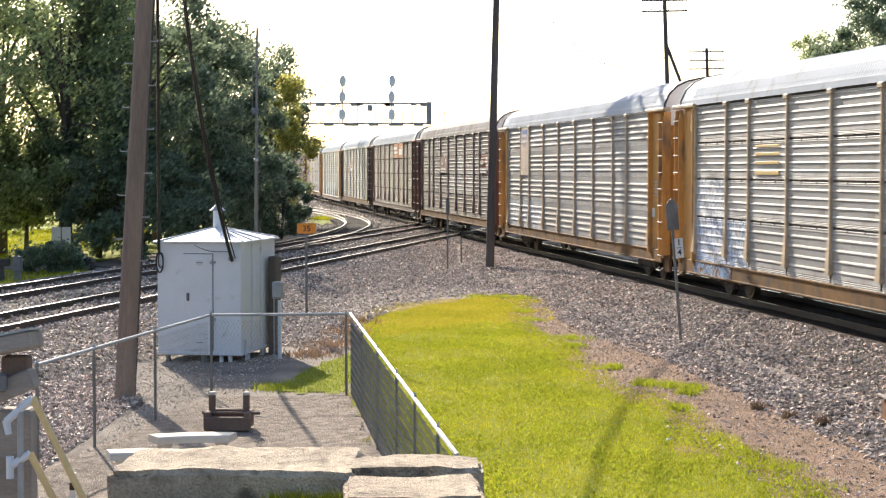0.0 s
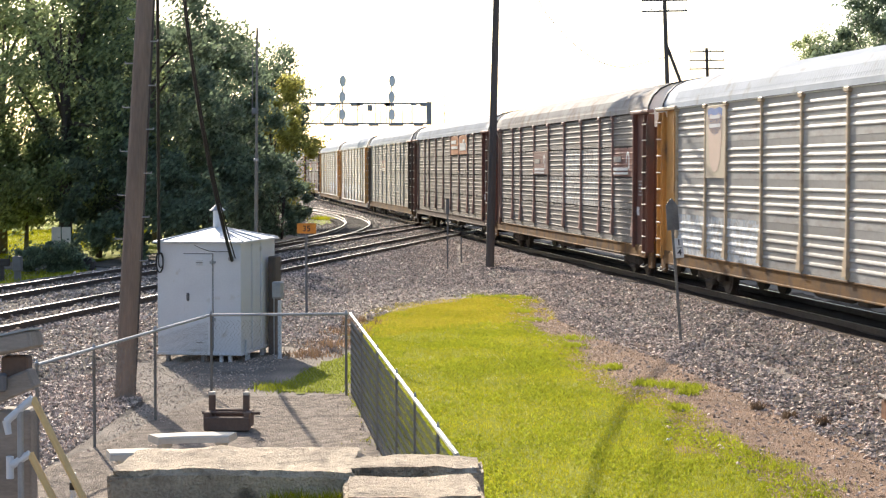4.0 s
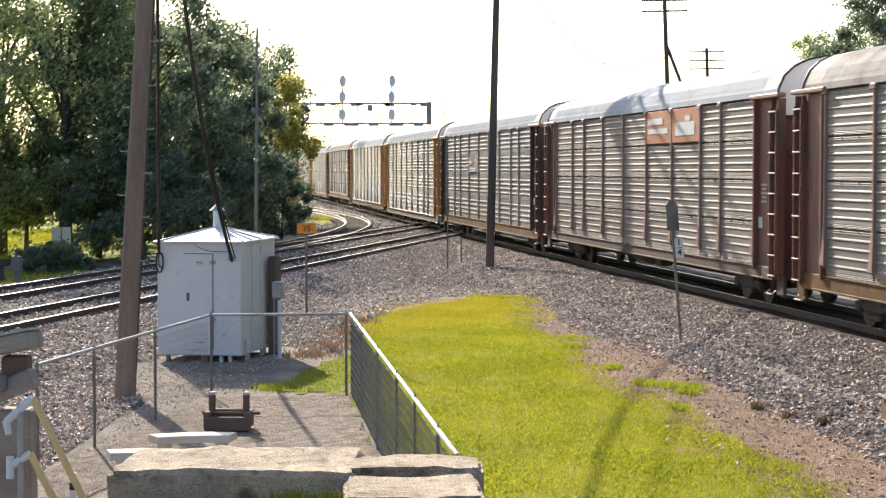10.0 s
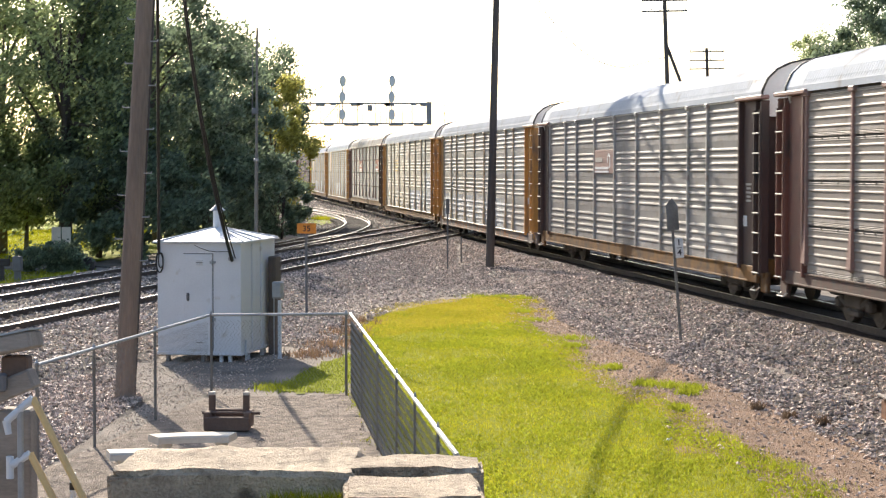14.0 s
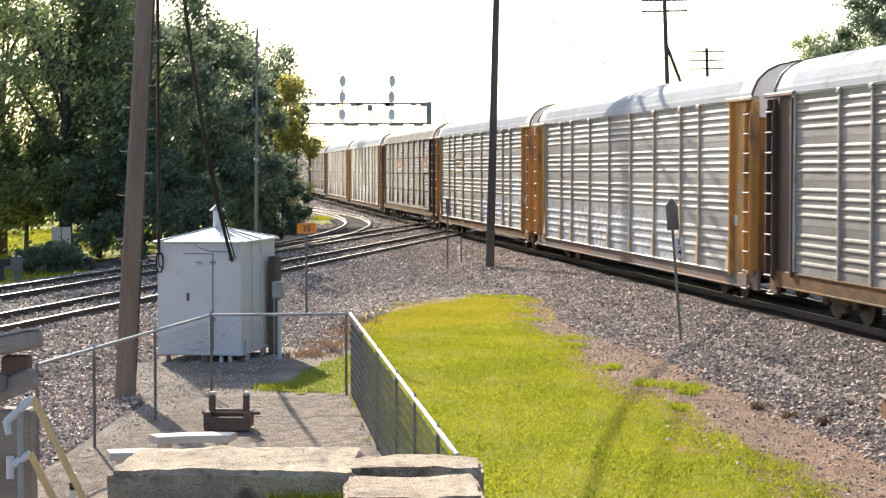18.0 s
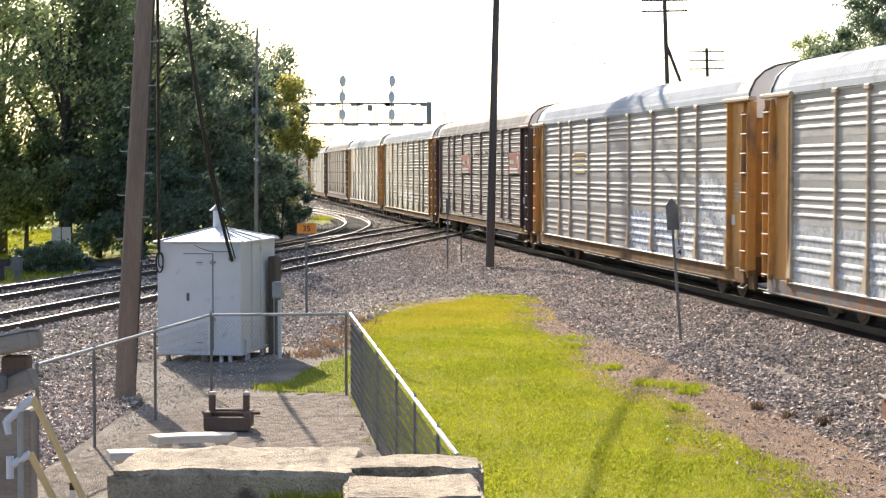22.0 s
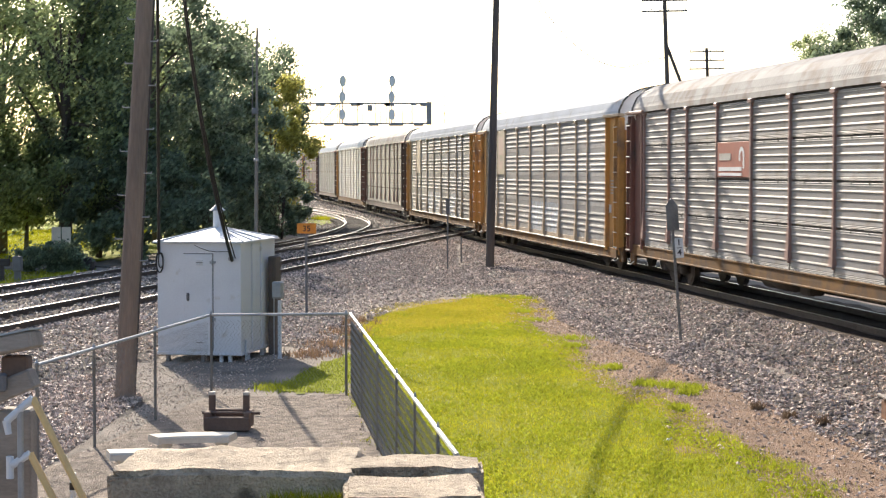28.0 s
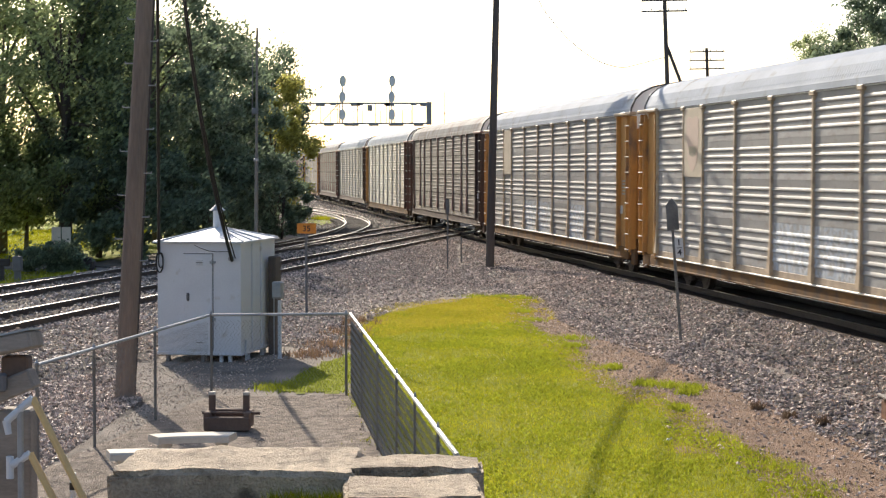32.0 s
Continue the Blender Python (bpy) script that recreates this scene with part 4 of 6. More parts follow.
def blades(poly, n, h, ragged, seed, rnd, soft=0.05):
    """Grass blades, each a bent sliver, thinning at the ragged edge."""
    x0, x1 = min(p[0] for p in poly), max(p[0] for p in poly)
    y0, y1 = min(p[1] for p in poly), max(p[1] for p in poly)
    vs, fs = [], []
    made = 0
    while made < n:
        y = y0 + (y1 - y0) * rnd.random()
        x = x0 + (x1 - x0) * rnd.random()
        w = ragged * noise.noise(Vector((x * 1.5, y * 0.35, seed))) + ragged * 0.7 * noise.noise(Vector((x * 4.7, y * 1.1, seed + 5)))
        made += 1
        if not inside(poly, x + w + rnd.gauss(0, soft), y + w * 1.5 + rnd.gauss(0, soft * 2)):
            continue
        k = h * rnd.uniform(0.5, 1.25) 
        a = rnd.uniform(0, 6.28)
        b = k * rnd.uniform(0.1, 0.24)
        lx, ly = math.cos(a), math.sin(a)
        lean = k * rnd.uniform(0.1, 0.8)
        z = ground_z(x, y)
        o = len(vs)
        vs += [(x - ly * b, y + lx * b, z), (x + ly * b, y - lx * b, z), (x + lx * lean, y + ly * lean, z + k)]
        fs.append((o, o + 1, o + 2))
    return Geo().add(vs, fs)


M_STRAW = leafy("dead_straw", (0.31, 0.20, 0.12), (0.21, 0.135, 0.085), 0.35, 0.3)
M_DRYWEED = leafy("withered_weed", (0.20, 0.14, 0.09), (0.12, 0.085, 0.06), 0.3, 0.2)
rnd = random.Random(11)
solid("lawn", sheet(LAWN, 0.07, 0.006, 0.26, 1.0), M_LAWN, "mown bright green lawn beside the ballast", "lawn", kind="structure", smooth=True)
solid("lawn", sheet(STRIP, 0.16, 0.015, 0.2, 2.0), M_LAWN, "strip of green grass beside the fence", "lawn", kind="structure", smooth=True)
solid("lawn", sheet(FARLAWN, 2.5, 0.03, 0.5, 3.0), M_LAWN, "sunlit lawn beyond the trees", "lawn", kind="structure", smooth=True)
solid("gravel_pad", sheet(PAD, 0.16, 0.01, 0.06, 6.0), M_PAD, "packed grey gravel pad inside the fence", "gravel", kind="structure", smooth=True)
DUSTY = [(-3.45, 49.4), (-2.47, 54.6), (-0.8, 57.4), (1.5, 56.6), (1.9, 53.8), (0.76, 52.9), (-0.68, 49.6), (-1.9, 45.6)]
solid("bare_dirt", sheet(DUSTY, 0.12, 0.016, 0.6, 31.0), M_PAD, "dusty grey gravel track beyond the lawn", "dirt", kind="structure", smooth=True)
solid("bare_dirt", sheet(DIRT, 0.14, 0.008, 0.5, 7.0), M_DIRT, "bare brown dirt between lawn and ballast", "dirt", kind="structure", smooth=True)
solid("grass_blades", blades(LAWN, 480000, 0.034, 0.26, 1.0, rnd, 0.10), M_GRASS, "short mown green grass of the lawn", "grass", kind="stuff")
solid("grass_blades", blades(STRIP, 9000, 0.05, 0.3, 2.0, rnd), M_WEED, "longer grass along the fence", "grass", kind="stuff")
FARGREEN = [(-26, 75), (-16.5, 75), (-17.5, 112), (-28, 112)]
solid("grass_blades", blades(FARGREEN, 50000, 0.11, 0.3, 4.0, rnd), M_GRASS, "sunlit grass beyond the trees", "grass", kind="stuff")
VERGE = [(-19, 56), (-14.6, 57), (-12.6, 63.5), (-13.0, 68), (-19, 68)]
solid("grass_blades", blades(VERGE, 9000, 0.10, 0.4, 5.0, rnd), M_WEED, "rough grass verge beside the crossing tracks", "grass", kind="stuff")
rw = random.Random(29)
vs, fs = [], []
for _ in range(90000):
    y = rw.uniform(18, 44)
    x = rw.uniform(-1.6, 4.6)
    if noise.noise(Vector((x * 0.9, y * 0.45, 8))) + 0.5 * noise.noise(Vector((x * 3, y * 2, 2))) < rw.uniform(-0.3, 0.6) or not inside(LAWN, x, y):
        continue
    k, an = rw.uniform(0.025, 0.06), rw.uniform(0, 6.28)
    w, z, o = k * rw.uniform(0.15, 0.4), ground_z(x, y), len(vs)
    vs += [(x - w, y, z + 0.01), (x + w, y, z + 0.01), (x + 0.7 * k * math.cos(an), y + 0.7 * k * math.sin(an), z + k)]
    fs.append((o, o + 1, o + 2))
solid("clover_patches", Geo().add(vs, fs), M_WEED, "patches of darker clover in the lawn", "clover", kind="stuff")
DRY = [(-2.3, 39.5), (-1.6, 49.0), (0, 53.0), (1.9, 54.2), (2.9, 50.5), (2.2, 43.5), (1.2, 45.0), (-0.5, 42.0)]
solid("dry_grass", blades(DRY, 60000, 0.045, 1.6, 1.1, rnd), M_DRYGRASS, "sun-bleached yellow grass at the lawn's far edge", "grass", kind="stuff")
def tuft(name, x, y, r, n, h, material, label, group):
    """A loose clump of stems, thick in the middle and straggling outwards."""
    vs, fs = [], []
    for _ in range(n):
        px, py = x + rnd.gauss(0, r * 0.45), y + rnd.gauss(0, r * 0.7)
        k = h * rnd.uniform(0.3, 1.2)
        an, le, w = rnd.uniform(0, 6.28), rnd.uniform(0.1, 0.9) * k, k * rnd.uniform(0.05, 0.13)
        z = ground_z(px, py)
        o = len(vs)
        vs += [(px - w, py, z), (px + w, py, z), (px + le * math.cos(an), py + le * math.sin(an), z + k)]
        fs.append((o, o + 1, o + 2))
    solid(name, Geo().add(vs, fs), material, label, "weeds", group, "stuff")


for x, y, r in ((2.2, 45.0, 0.5), (2.1, 47.5, 0.4), (2.9, 40.2, 0.6), (2.3, 52.6, 0.6), (1.0, 53.6, 0.7), (1.7, 53.4, 0.6), (3.9, 31.2, 0.4), (4.3, 30.9, 0.3), (3.5, 31.5, 0.4), (4.1, 30.3, 0.3), (3.2, 34.2, 0.3), (3.9, 25.4, 0.4), (4.4, 22.8, 0.4), (3.7, 28.3, 0.3), (2.75, 38.6, 0.4), (-2.9, 31.0, 0.5), (4.5, 21.5, 0.5)):
    tuft("weed_tuft", x, y, r * 0.7, 260, 0.11 if y > 28 else 0.06, M_WEED, "tuft of rough green weeds", "weed tufts along the ballast")
for x, y, r in ((4.95, 28.5, 0.1), (5.26, 27.4, 0.14), (5.6, 26.6, 0.1)):
    tuft("dry_weed", x, y, r, 90, 0.14, M_DRYWEED, "withered brown weed on the dirt", "withered weeds")
for x, y, r in ((-2.35, 38.6, 0.6), (-2.2, 41.6, 0.6), (-2.7, 36.6, 0.55), (-2.1, 44.5, 0.5)):
    tuft("dry_weed", x, y, r, 190, 0.15, M_STRAW, "patch of dead reddish-brown weeds on the gravel", "withered weeds")
solid("straw", blades(DIRT, 60000, 0.034, 0.5, 7.0, rnd, 0.2), M_STRAW, "dead straw scattered on the bare dirt", "dead grass", kind="stuff")


def stones(areas, seed, sizes):
    """Loose angular stones lying on the ground."""
    r = random.Random(seed)
    vs, fs = [], []
    base = [(1, 0, 0), (0, 1, 0), (-1, 0, 0), (0, -1, 0), (0, 0, 1), (0, 0, -1)]
    tri = [(0, 1, 4), (1, 2, 4), (2, 3, 4), (3, 0, 4), (1, 0, 5), (2, 1, 5), (3, 2, 5), (0, 3, 5)]
    for poly, n in areas:
        x0, x1 = min(p[0] for p in poly), max(p[0] for p in poly)
        y0, y1 = min(p[1] for p in poly), max(p[1] for p in poly)
        for _ in range(n):
            x, y = r.uniform(x0, x1), r.uniform(y0, y1)
            if not inside(poly, x, y):
                continue
            s = r.uniform(*sizes)
            a, c, b = r.uniform(0, 6.28), r.uniform(-1.2, 1.2), r.uniform(-1.2, 1.2)
            m = Euler((c, b, a)).to_matrix()
            sc = Vector((s * r.uniform(0.7, 1.4), s * r.uniform(0.6, 1.1), s * r.uniform(0.45, 0.8)))
            z = ground_z(x, y) + s * r.uniform(-0.1, 0.45)
            o = len(vs)
            for bx, by, bz in base:
                p = m @ Vector((bx * sc.x * r.uniform(0.75, 1.2), by * sc.y * r.uniform(0.75, 1.2), bz * sc.z))
                p += Vector((r.uniform(-0.2, 0.2), r.uniform(-0.2, 0.2), 0)) * s
                vs.append((x + p.x, y + p.y, z + p.z))
            fs += [(o + i, o + j, o + k) for i, j, k in tri]
    return Geo().add(vs, fs)


def left_of_main(y, d):
    return line_x(y) - d


BED_R = [(left_of_main(y, 1.5), y) for y in range(14, 100, 6)] + [(2.9, 62), (2.0, 56), (2.7, 52), (2.8, 46), (3.3, 41), (4.3, 36), (4.8, 31), (5.2, 27), (5.7, 22), (6.3, 14)]
BED_M = [(left_of_main(98, 1.3), 98), (left_of_main(58, 1.3), 58), (2.0, 54.5), (0.0, 53.2), (-1.2, 49.2), (-1.9, 43.5), (-1.75, 38.3), (-2.8, 36), (-3.2, 38.5), (-5.3, 38), (-6.4, 33), (-4.9, 29), (-5.6, 22), (-10.9, 30), (-8.95, 40.5), (cross_x(60, CROSS_A) + 1.0, 60), (cross_x(96, CROSS_A) + 1.0, 96)]
BED_L = [(cross_x(28, CROSS_B) - 2, 28), (cross_x(110, CROSS_B) - 2, 110), (cross_x(110, CROSS_A) + 1.2, 110), (cross_x(30, CROSS_A) + 1.2, 30)]
solid("ballast_bed", sheet(BED_R, 0.2, 0.006, 0.3, 9.0), M_BALLAST_SHADE, "crushed stone bed beside the main track, darkened as shade between stones", "ballast", kind="structure", smooth=True)
solid("ballast_bed", sheet(BED_M, 0.3, 0.004, 0.3, 10.0), M_BALLAST_SHADE, "crushed stone bed round the shed, darkened as shade between stones", "ballast", kind="structure", smooth=True)
solid("ballast_bed", sheet(BED_L, 0.4, 0.005, 0.1, 12.0), M_BALLAST_SHADE, "crushed stone bed under the crossing tracks, darkened as shade between stones", "ballast", kind="structure", smooth=True)
OILY = [(line_x(y) - 1.75, y) for y in range(10, 121, 10)] + [(line_x(y) + 1.9, y) for y in range(120, 9, -10)]
solid("oily_ballast", sheet(OILY, 0.3, 0.012, 0.15, 14.0), M_OILY, "oil-stained dark ballast along the main track", "ballast", kind="structure", smooth=True)
solid("ballast_stones", stones([(BED_R, 165000)], 5, (0.025, 0.054)), M_STONES, "grey-brown crushed stone ballast beside the main track", "ballast", kind="stuff")
solid("ballast_stones", stones([(BED_M, 160000)], 6, (0.026, 0.054)), M_STONES, "grey crushed stone ballast between shed and tracks", "ballast", kind="stuff")
BED_F = [(-13, 108), (1.5, 99), (-1.6, 122), (-9.0, 178), (-19, 245), (-27, 245), (-17, 165)]
solid("ballast_bed", sheet(BED_F, 0.4, 0.006, 0.2, 13.0), M_BALLAST_SHADE, "crushed stone bed at the junction, darkened as shade between stones", "ballast", kind="structure", smooth=True)
solid("ballast_stones", stones([(BED_F, 22000)], 17, (0.05, 0.085)), M_STONES, "grey crushed stone ballast at the junction", "ballast", kind="stuff")
ISLE = [(-9.4, 128), (-8.2, 122), (-7.6, 128), (-9.2, 146), (-10.6, 150)]
solid("lawn", sheet(ISLE, 0.3, 0.03, 0.3, 23.0), M_LAWN, "small green verge inside the connecting curve", "lawn", kind="structure", smooth=True)
tuft("weed_tuft", -9.0, 136.0, 1.2, 500, 0.25, M_GRASS, "tuft of rough green weeds", "weed tufts along the ballast")
YARD = [(-9.5, 25), (-6.6, 33), (-6.0, 34), (-4.9, 29.6), (-5, 22), (-5.2, 15), (-9, 15)]
YARD2 = [(-6.3, 34.5), (-5.6, 36.5), (-3.0, 37), (-3.3, 30.6), (-4.0, 30.0), (-5.05, 22), (-5.2, 15), (-4.4, 15), (-4.6, 22), (-4.9, 29.0)]
solid("loose_pebbles", stones([(YARD2, 11000)], 19, (0.006, 0.022)), M_STONES, "small loose pebbles round the shed", "pebbles", kind="stuff")
solid("ballast_stones", stones([(YARD, 40000)], 18, (0.02, 0.045)), M_STONES, "loose grey stones beside the fence", "ballast", kind="stuff")
solid("ballast_stones", stones([(BED_L, 48000)], 7, (0.04, 0.07)), M_STONES, "grey crushed stone ballast of the crossing tracks", "ballast", kind="stuff")
solid("loose_pebbles", stones([(PAD, 30000), (DIRT, 24000)], 8, (0.006, 0.017)), M_STONES, "loose pebbles on gravel pad and dirt", "pebbles", kind="stuff")
solid("loose_stones", stones([(DIRT, 9000)], 28, (0.016, 0.042)), M_STONES, "ballast stones strewn over the bare dirt", "stones", kind="stuff")
solid("white_rock", stones([([(3.05, 25.0), (3.2, 25.0), (3.2, 25.2), (3.05, 25.2)], 2)], 4, (0.05, 0.055)), M_WHITE, "small white rock lying on the lawn", "rock")


# ---- chain-link fence ----
FENCE_H = 1.36


def fence_run(fence, a, b, posts, wire=0.0021, pr=0.022):
    a, b = Vector((*a, 0)), Vector((*b, 0))
    d = b - a
    n = d.normalized()
    top = -0.45 + FENCE_H
    part("top_rail", Geo().rod(a + Vector((0, 0, top)), b + Vector((0, 0, top)), 0.024, 0.024, 8), M_GALV, fence)
    p = 0.062
    g = Geo()
    cols = int(d.length / p)
    rows = int((FENCE_H - 0.06) / p)
    for i in range(cols):
        prev = None
        for k in range(rows + 1):
            q = a + n * ((i + (k + i) % 2 * 0 + (k % 2)) * p) + Vector((0, 0, -0.42 + k * p))
            if prev is not None:
                g.rod(prev, q, wire, wire, 3, caps=False)
            prev = q
    part("chain_link", g, M_WIRE, fence, "woven galvanized wire mesh")
    for k in posts:
        q = a + d * k
        ps = part("post", Geo().rod((q.x, q.y, -0.5), (q.x, q.y, top + 0.02), pr, pr, 10), M_WIRE, fence)
        part("cap", Geo().rod((q.x, q.y, top + 0.02), (q.x, q.y, top + 0.05), pr * 1.2, pr * 0.7, 10).rod((q.x, q.y, top + 0.05), (q.x, q.y, top + 0.075), 0.012, 0.006, 8), M_GALV, ps)


fence = thing("chain_link_fence", Matrix.Identity(4), "galvanized chain-link fence with pipe rail round the pad", "fence")
fence_run(fence, (-1.54, 30.2), (0.12, 15.2), [0.19, 0.4, 0.6, 0.75, 0.9], 0.0026, 0.016)
fence_run(fence, (-3.83, 29.95), (-1.58, 30.2), [0.0, 0.985])
fence_run(fence, (-5.0, 22.3), (-3.86, 29.9), [0.0, 0.27, 0.62])

# ---- equipment shed ----
SHED = pose(-4.755, 35.37, 0, 0, 0, -10.5)
shed = thing("equipment_shed", SHED, "white metal railway equipment shed with pyramid roof", "shed")
SW, SD, SB, SE_ = 1.70, 2.4, -0.31, 1.88
part("body", Geo().box((0, SD / 2, (SB + SE_) / 2), (SW, SD, SE_ - SB), bevel=0.012), M_WHITE, shed)
part("base_frame", Geo().box((0, SD / 2, SB + 0.03), (SW + 0.03, SD + 0.03, 0.06), bevel=0.01), M_WHITE, shed)
o = 0.07
g = Geo()
rv = [(-SW / 2 - o, -o, SE_), (SW / 2 + o, -o, SE_), (SW / 2 + o, SD + o, SE_), (-SW / 2 - o, SD + o, SE_)]
rv2 = [(x, y, z + 0.035) for x, y, z in rv]
g.add(rv + rv2 + [(0, SD / 2, 2.17)], [(3, 2, 1, 0), (0, 1, 5, 4), (1, 2, 6, 5), (2, 3, 7, 6), (3, 0, 4, 7), (4, 5, 8), (5, 6, 8), (6, 7, 8), (7, 4, 8)])
roof_ob = part("roof", g, M_WHITE, shed, "low white pyramid roof")
for sx, sy, tx in ((SW / 2, -0.0, 0.0), (SW / 2 + 0.03, 0.55, 0.06), (SW / 2 + 0.03, 1.2, 0.1), (SW / 2, SD, 0.0), (-SW / 2, 0, 0)):
    part("seam", Geo().rod((sx + (o if abs(sy) < 0.01 or sy == SD else 0.03), sy + (-o if sy == 0 else 0), SE_ + 0.045), (tx * 0.5, SD / 2 - 0.02, 2.175), 0.016, 0.012, 6), M_WHITE, roof_ob)
stack = part("vent_stack", Geo().rod((0, SD / 2, 2.08), (0, SD / 2, 2.5), 0.085, 0.085, 16), M_WHITE, shed)
part("rain_cap", Geo().rod((0, SD / 2, 2.49), (0, SD / 2, 2.61), 0.165, 0.03, 16), M_GALV, stack, "cone-shaped metal rain cap")
door = part("door", Geo().box((-0.01, -0.012, 0.73), (0.57, 0.03, 1.86), bevel=0.006), M_WHITE, shed)
part("gap_line", Geo().box((0.285, -0.004, 0.73), (0.012, 0.01, 1.9)).box((-0.01, -0.004, 1.675), (0.6, 0.01, 0.012)), M_DKSTEEL, door)
part("handle", Geo().box((-0.215, -0.04, 0.83), (0.05, 0.05, 0.16), bevel=0.012).rod((-0.215, -0.03, 0.83), (-0.215, -0.09, 0.83), 0.016), M_DKSTEEL, door)
for hz in (0.35, 1.46):
    part("hinge", Geo().box((0.29, -0.035, hz + 0.05), (0.12, 0.02, 0.05), bevel=0.006).rod((0.28, -0.045, hz), (0.28, -0.045, hz + 0.1), 0.014), M_GALV, door)
for vz in (1.46, -0.1):
    for k in range(3):
        part("louver", Geo().box((0.02, -0.036, vz + k * 0.04), (0.14, 0.022, 0.014), bevel=0.004), M_DKSTEEL if k == 1 else M_WHITE, door)
for fx, fy in ((-0.7, 0.2), (0.05, 0.1), (0.42, 0.1), (0.6, 0.1), (0.8, 0.6), (0.8, 1.6), (-0.7, 2.1), (0.7, 2.1)):
    part("foot", Geo().box((fx, fy, (SB - 0.47) / 2), (0.07, 0.09, 0.2), bevel=0.008), M_WHITE if fx > 0.3 else M_DKSTEEL, shed)
part("side_batten", Geo().box((SW / 2 + 0.015, 0.75, 0.8), (0.03, 0.1, 2.1), bevel=0.008), M_WHITE, shed)
part("side_batten", Geo().box((SW / 2 + 0.015, 1.35, 0.8), (0.03, 0.05, 2.1), bevel=0.008), M_WHITE, shed)
part("insulator", Geo().rod((0.66, -0.02, 1.6), (0.66, -0.1, 1.58), 0.05, 0.04, 10), M_GALV, shed)
part("thin_wire", Geo().tube([(-0.08, -0.02, 1.84), (0.05, -0.025, 1.78), (0.2, -0.025, 1.73), (0.38, -0.025, 1.715), (0.6, -0.03, 1.72)], 0.006, 5), M_BLACK, shed, "thin wire stapled to the wall")
part("side_conduit", Geo().rod((SW / 2 + 0.02, 0.25, -0.42), (SW / 2 + 0.02, 0.25, -0.02), 0.022, 0.022, 8), M_WHITE, shed)
part("cable_loop", Geo().tube([(-0.78 + 0.07 * math.sin(a * 0.55), -0.06, 1.5 + 0.2 * math.cos(a * 0.55)) for a in range(12)], 0.016), M_BLACK, shed, "coil of black cable")
part("cable_loop", Geo().tube([(-0.75 + 0.05 * math.sin(a * 0.55), -0.08, 1.54 + 0.15 * math.cos(a * 0.55)) for a in range(12)], 0.014), M_BLACK, shed, "coil of black cable")
M_RUSTBOARD = mat("weathered_brown_board", (0.13, 0.10, 0.085), 0.9, 0, (0.08, 0.065, 0.055), 3, 30, 0.4, stretch=(1, 1, 0.2))
M_OLDWOOD = mat("grey_weathered_wood", (0.33, 0.285, 0.245), 0.9, 0, (0.19, 0.16, 0.135), 3, 40, 0.5, stretch=(0.3, 1, 1))
brd = thing("timber_post", SHED @ pose(1.0, 1.85, -0.45), "weathered brown timber standing beside the shed", "post")
part("timber", Geo().box((0, 0, 1.0), (0.16, 0.42, 2.0), bevel=0.02), M_RUSTBOARD, brd)
mb = thing("meter_box", pose(-3.22, 35.9, -0.45, 0, 0, -10), "grey metal meter box on a white post", "meter box")
part("post", Geo().box((-0.02, 0.02, 0.58), (0.07, 0.06, 1.2), bevel=0.01), M_WHITE, mb)
bx = part("box", Geo().box((-0.05, 0, 1.38), (0.2, 0.18, 0.33), bevel=0.02), M_GALV, mb)
part("lid", Geo().box((-0.05, -0.1, 1.38), (0.17, 0.02, 0.29), bevel=0.008), M_GALV, bx)
part("conduit", Geo().rod((-0.13, 0.0, 0.0), (-0.13, 0, 1.24), 0.014, 0.014, 6), M_GALV, mb)


# ---- poles and wires ----
def pole(base, top, r0, r1, material, label, n=14):
    p = thing("utility_pole", Matrix.Translation(base), label, "utility pole", "utility poles")
    b = Vector(top) - Vector(base)
    g = Geo().tube([b * (i / 9) - (Vector((0, 0, 0.3)) if i == 0 else Vector()) for i in range(10)], r0, n, r1)
    part("shaft", g, material, p)
    return p, b


lp, lb = pole((-5.28, 29.95, -0.45), (-4.58, 29.95, 11.2), 0.165, 0.115, M_POLE, "tall leaning brown wooden utility pole with climbing steps")
for i in range(26):
    z = 1.9 + i * 0.36
    c = lb * (z / lb.z)
    sd = 1 if i % 2 else -1
    r = 0.15 - 0.05 * z / 11
    part("climbing_step", Geo().rod(c + Vector((sd * r * 0.8, -0.03, 0)), c + Vector((sd * (r + 0.13), -0.05, 0)), 0.011, 0.011, 6).rod(c + Vector((sd * (r + 0.13), -0.05, 0)), c + Vector((sd * (r + 0.135), -0.05, 0.03)), 0.011, 0.011, 6), M_GALV, lp)
part("riser_pipe", Geo().rod(lb * 0.0 + Vector((0.15, 0.1, 0)), lb * 0.93 + Vector((0.12, 0.1, 0)), 0.025, 0.025, 8), M_POLE2, lp)
for z in (9.6, 10.6):
    part("crossarm", Geo().box(lb * (z / lb.z) + Vector((0.1, -0.14, 0)), (1.9, 0.1, 0.12), bevel=0.01), M_POLE, lp)
mpole, _ = pole((1.765, 68.4, -0.15), (2.052, 68.4, 12.0), 0.165, 0.11, M_POLE2, "dark tall wooden utility pole beside the main track")
# Added out of view: can and rods shaped to cast shadows on the cars.
part("transformer", Geo().tube([(0.3, 0.36, 10.05), (0.3, 0.36, 10.1), (0.3, 0.36, 11.75), (0.3, 0.36, 11.8)], 0.22, 14), M_GALV, mpole, "added unseen can that casts the wide shadow band on the cars")
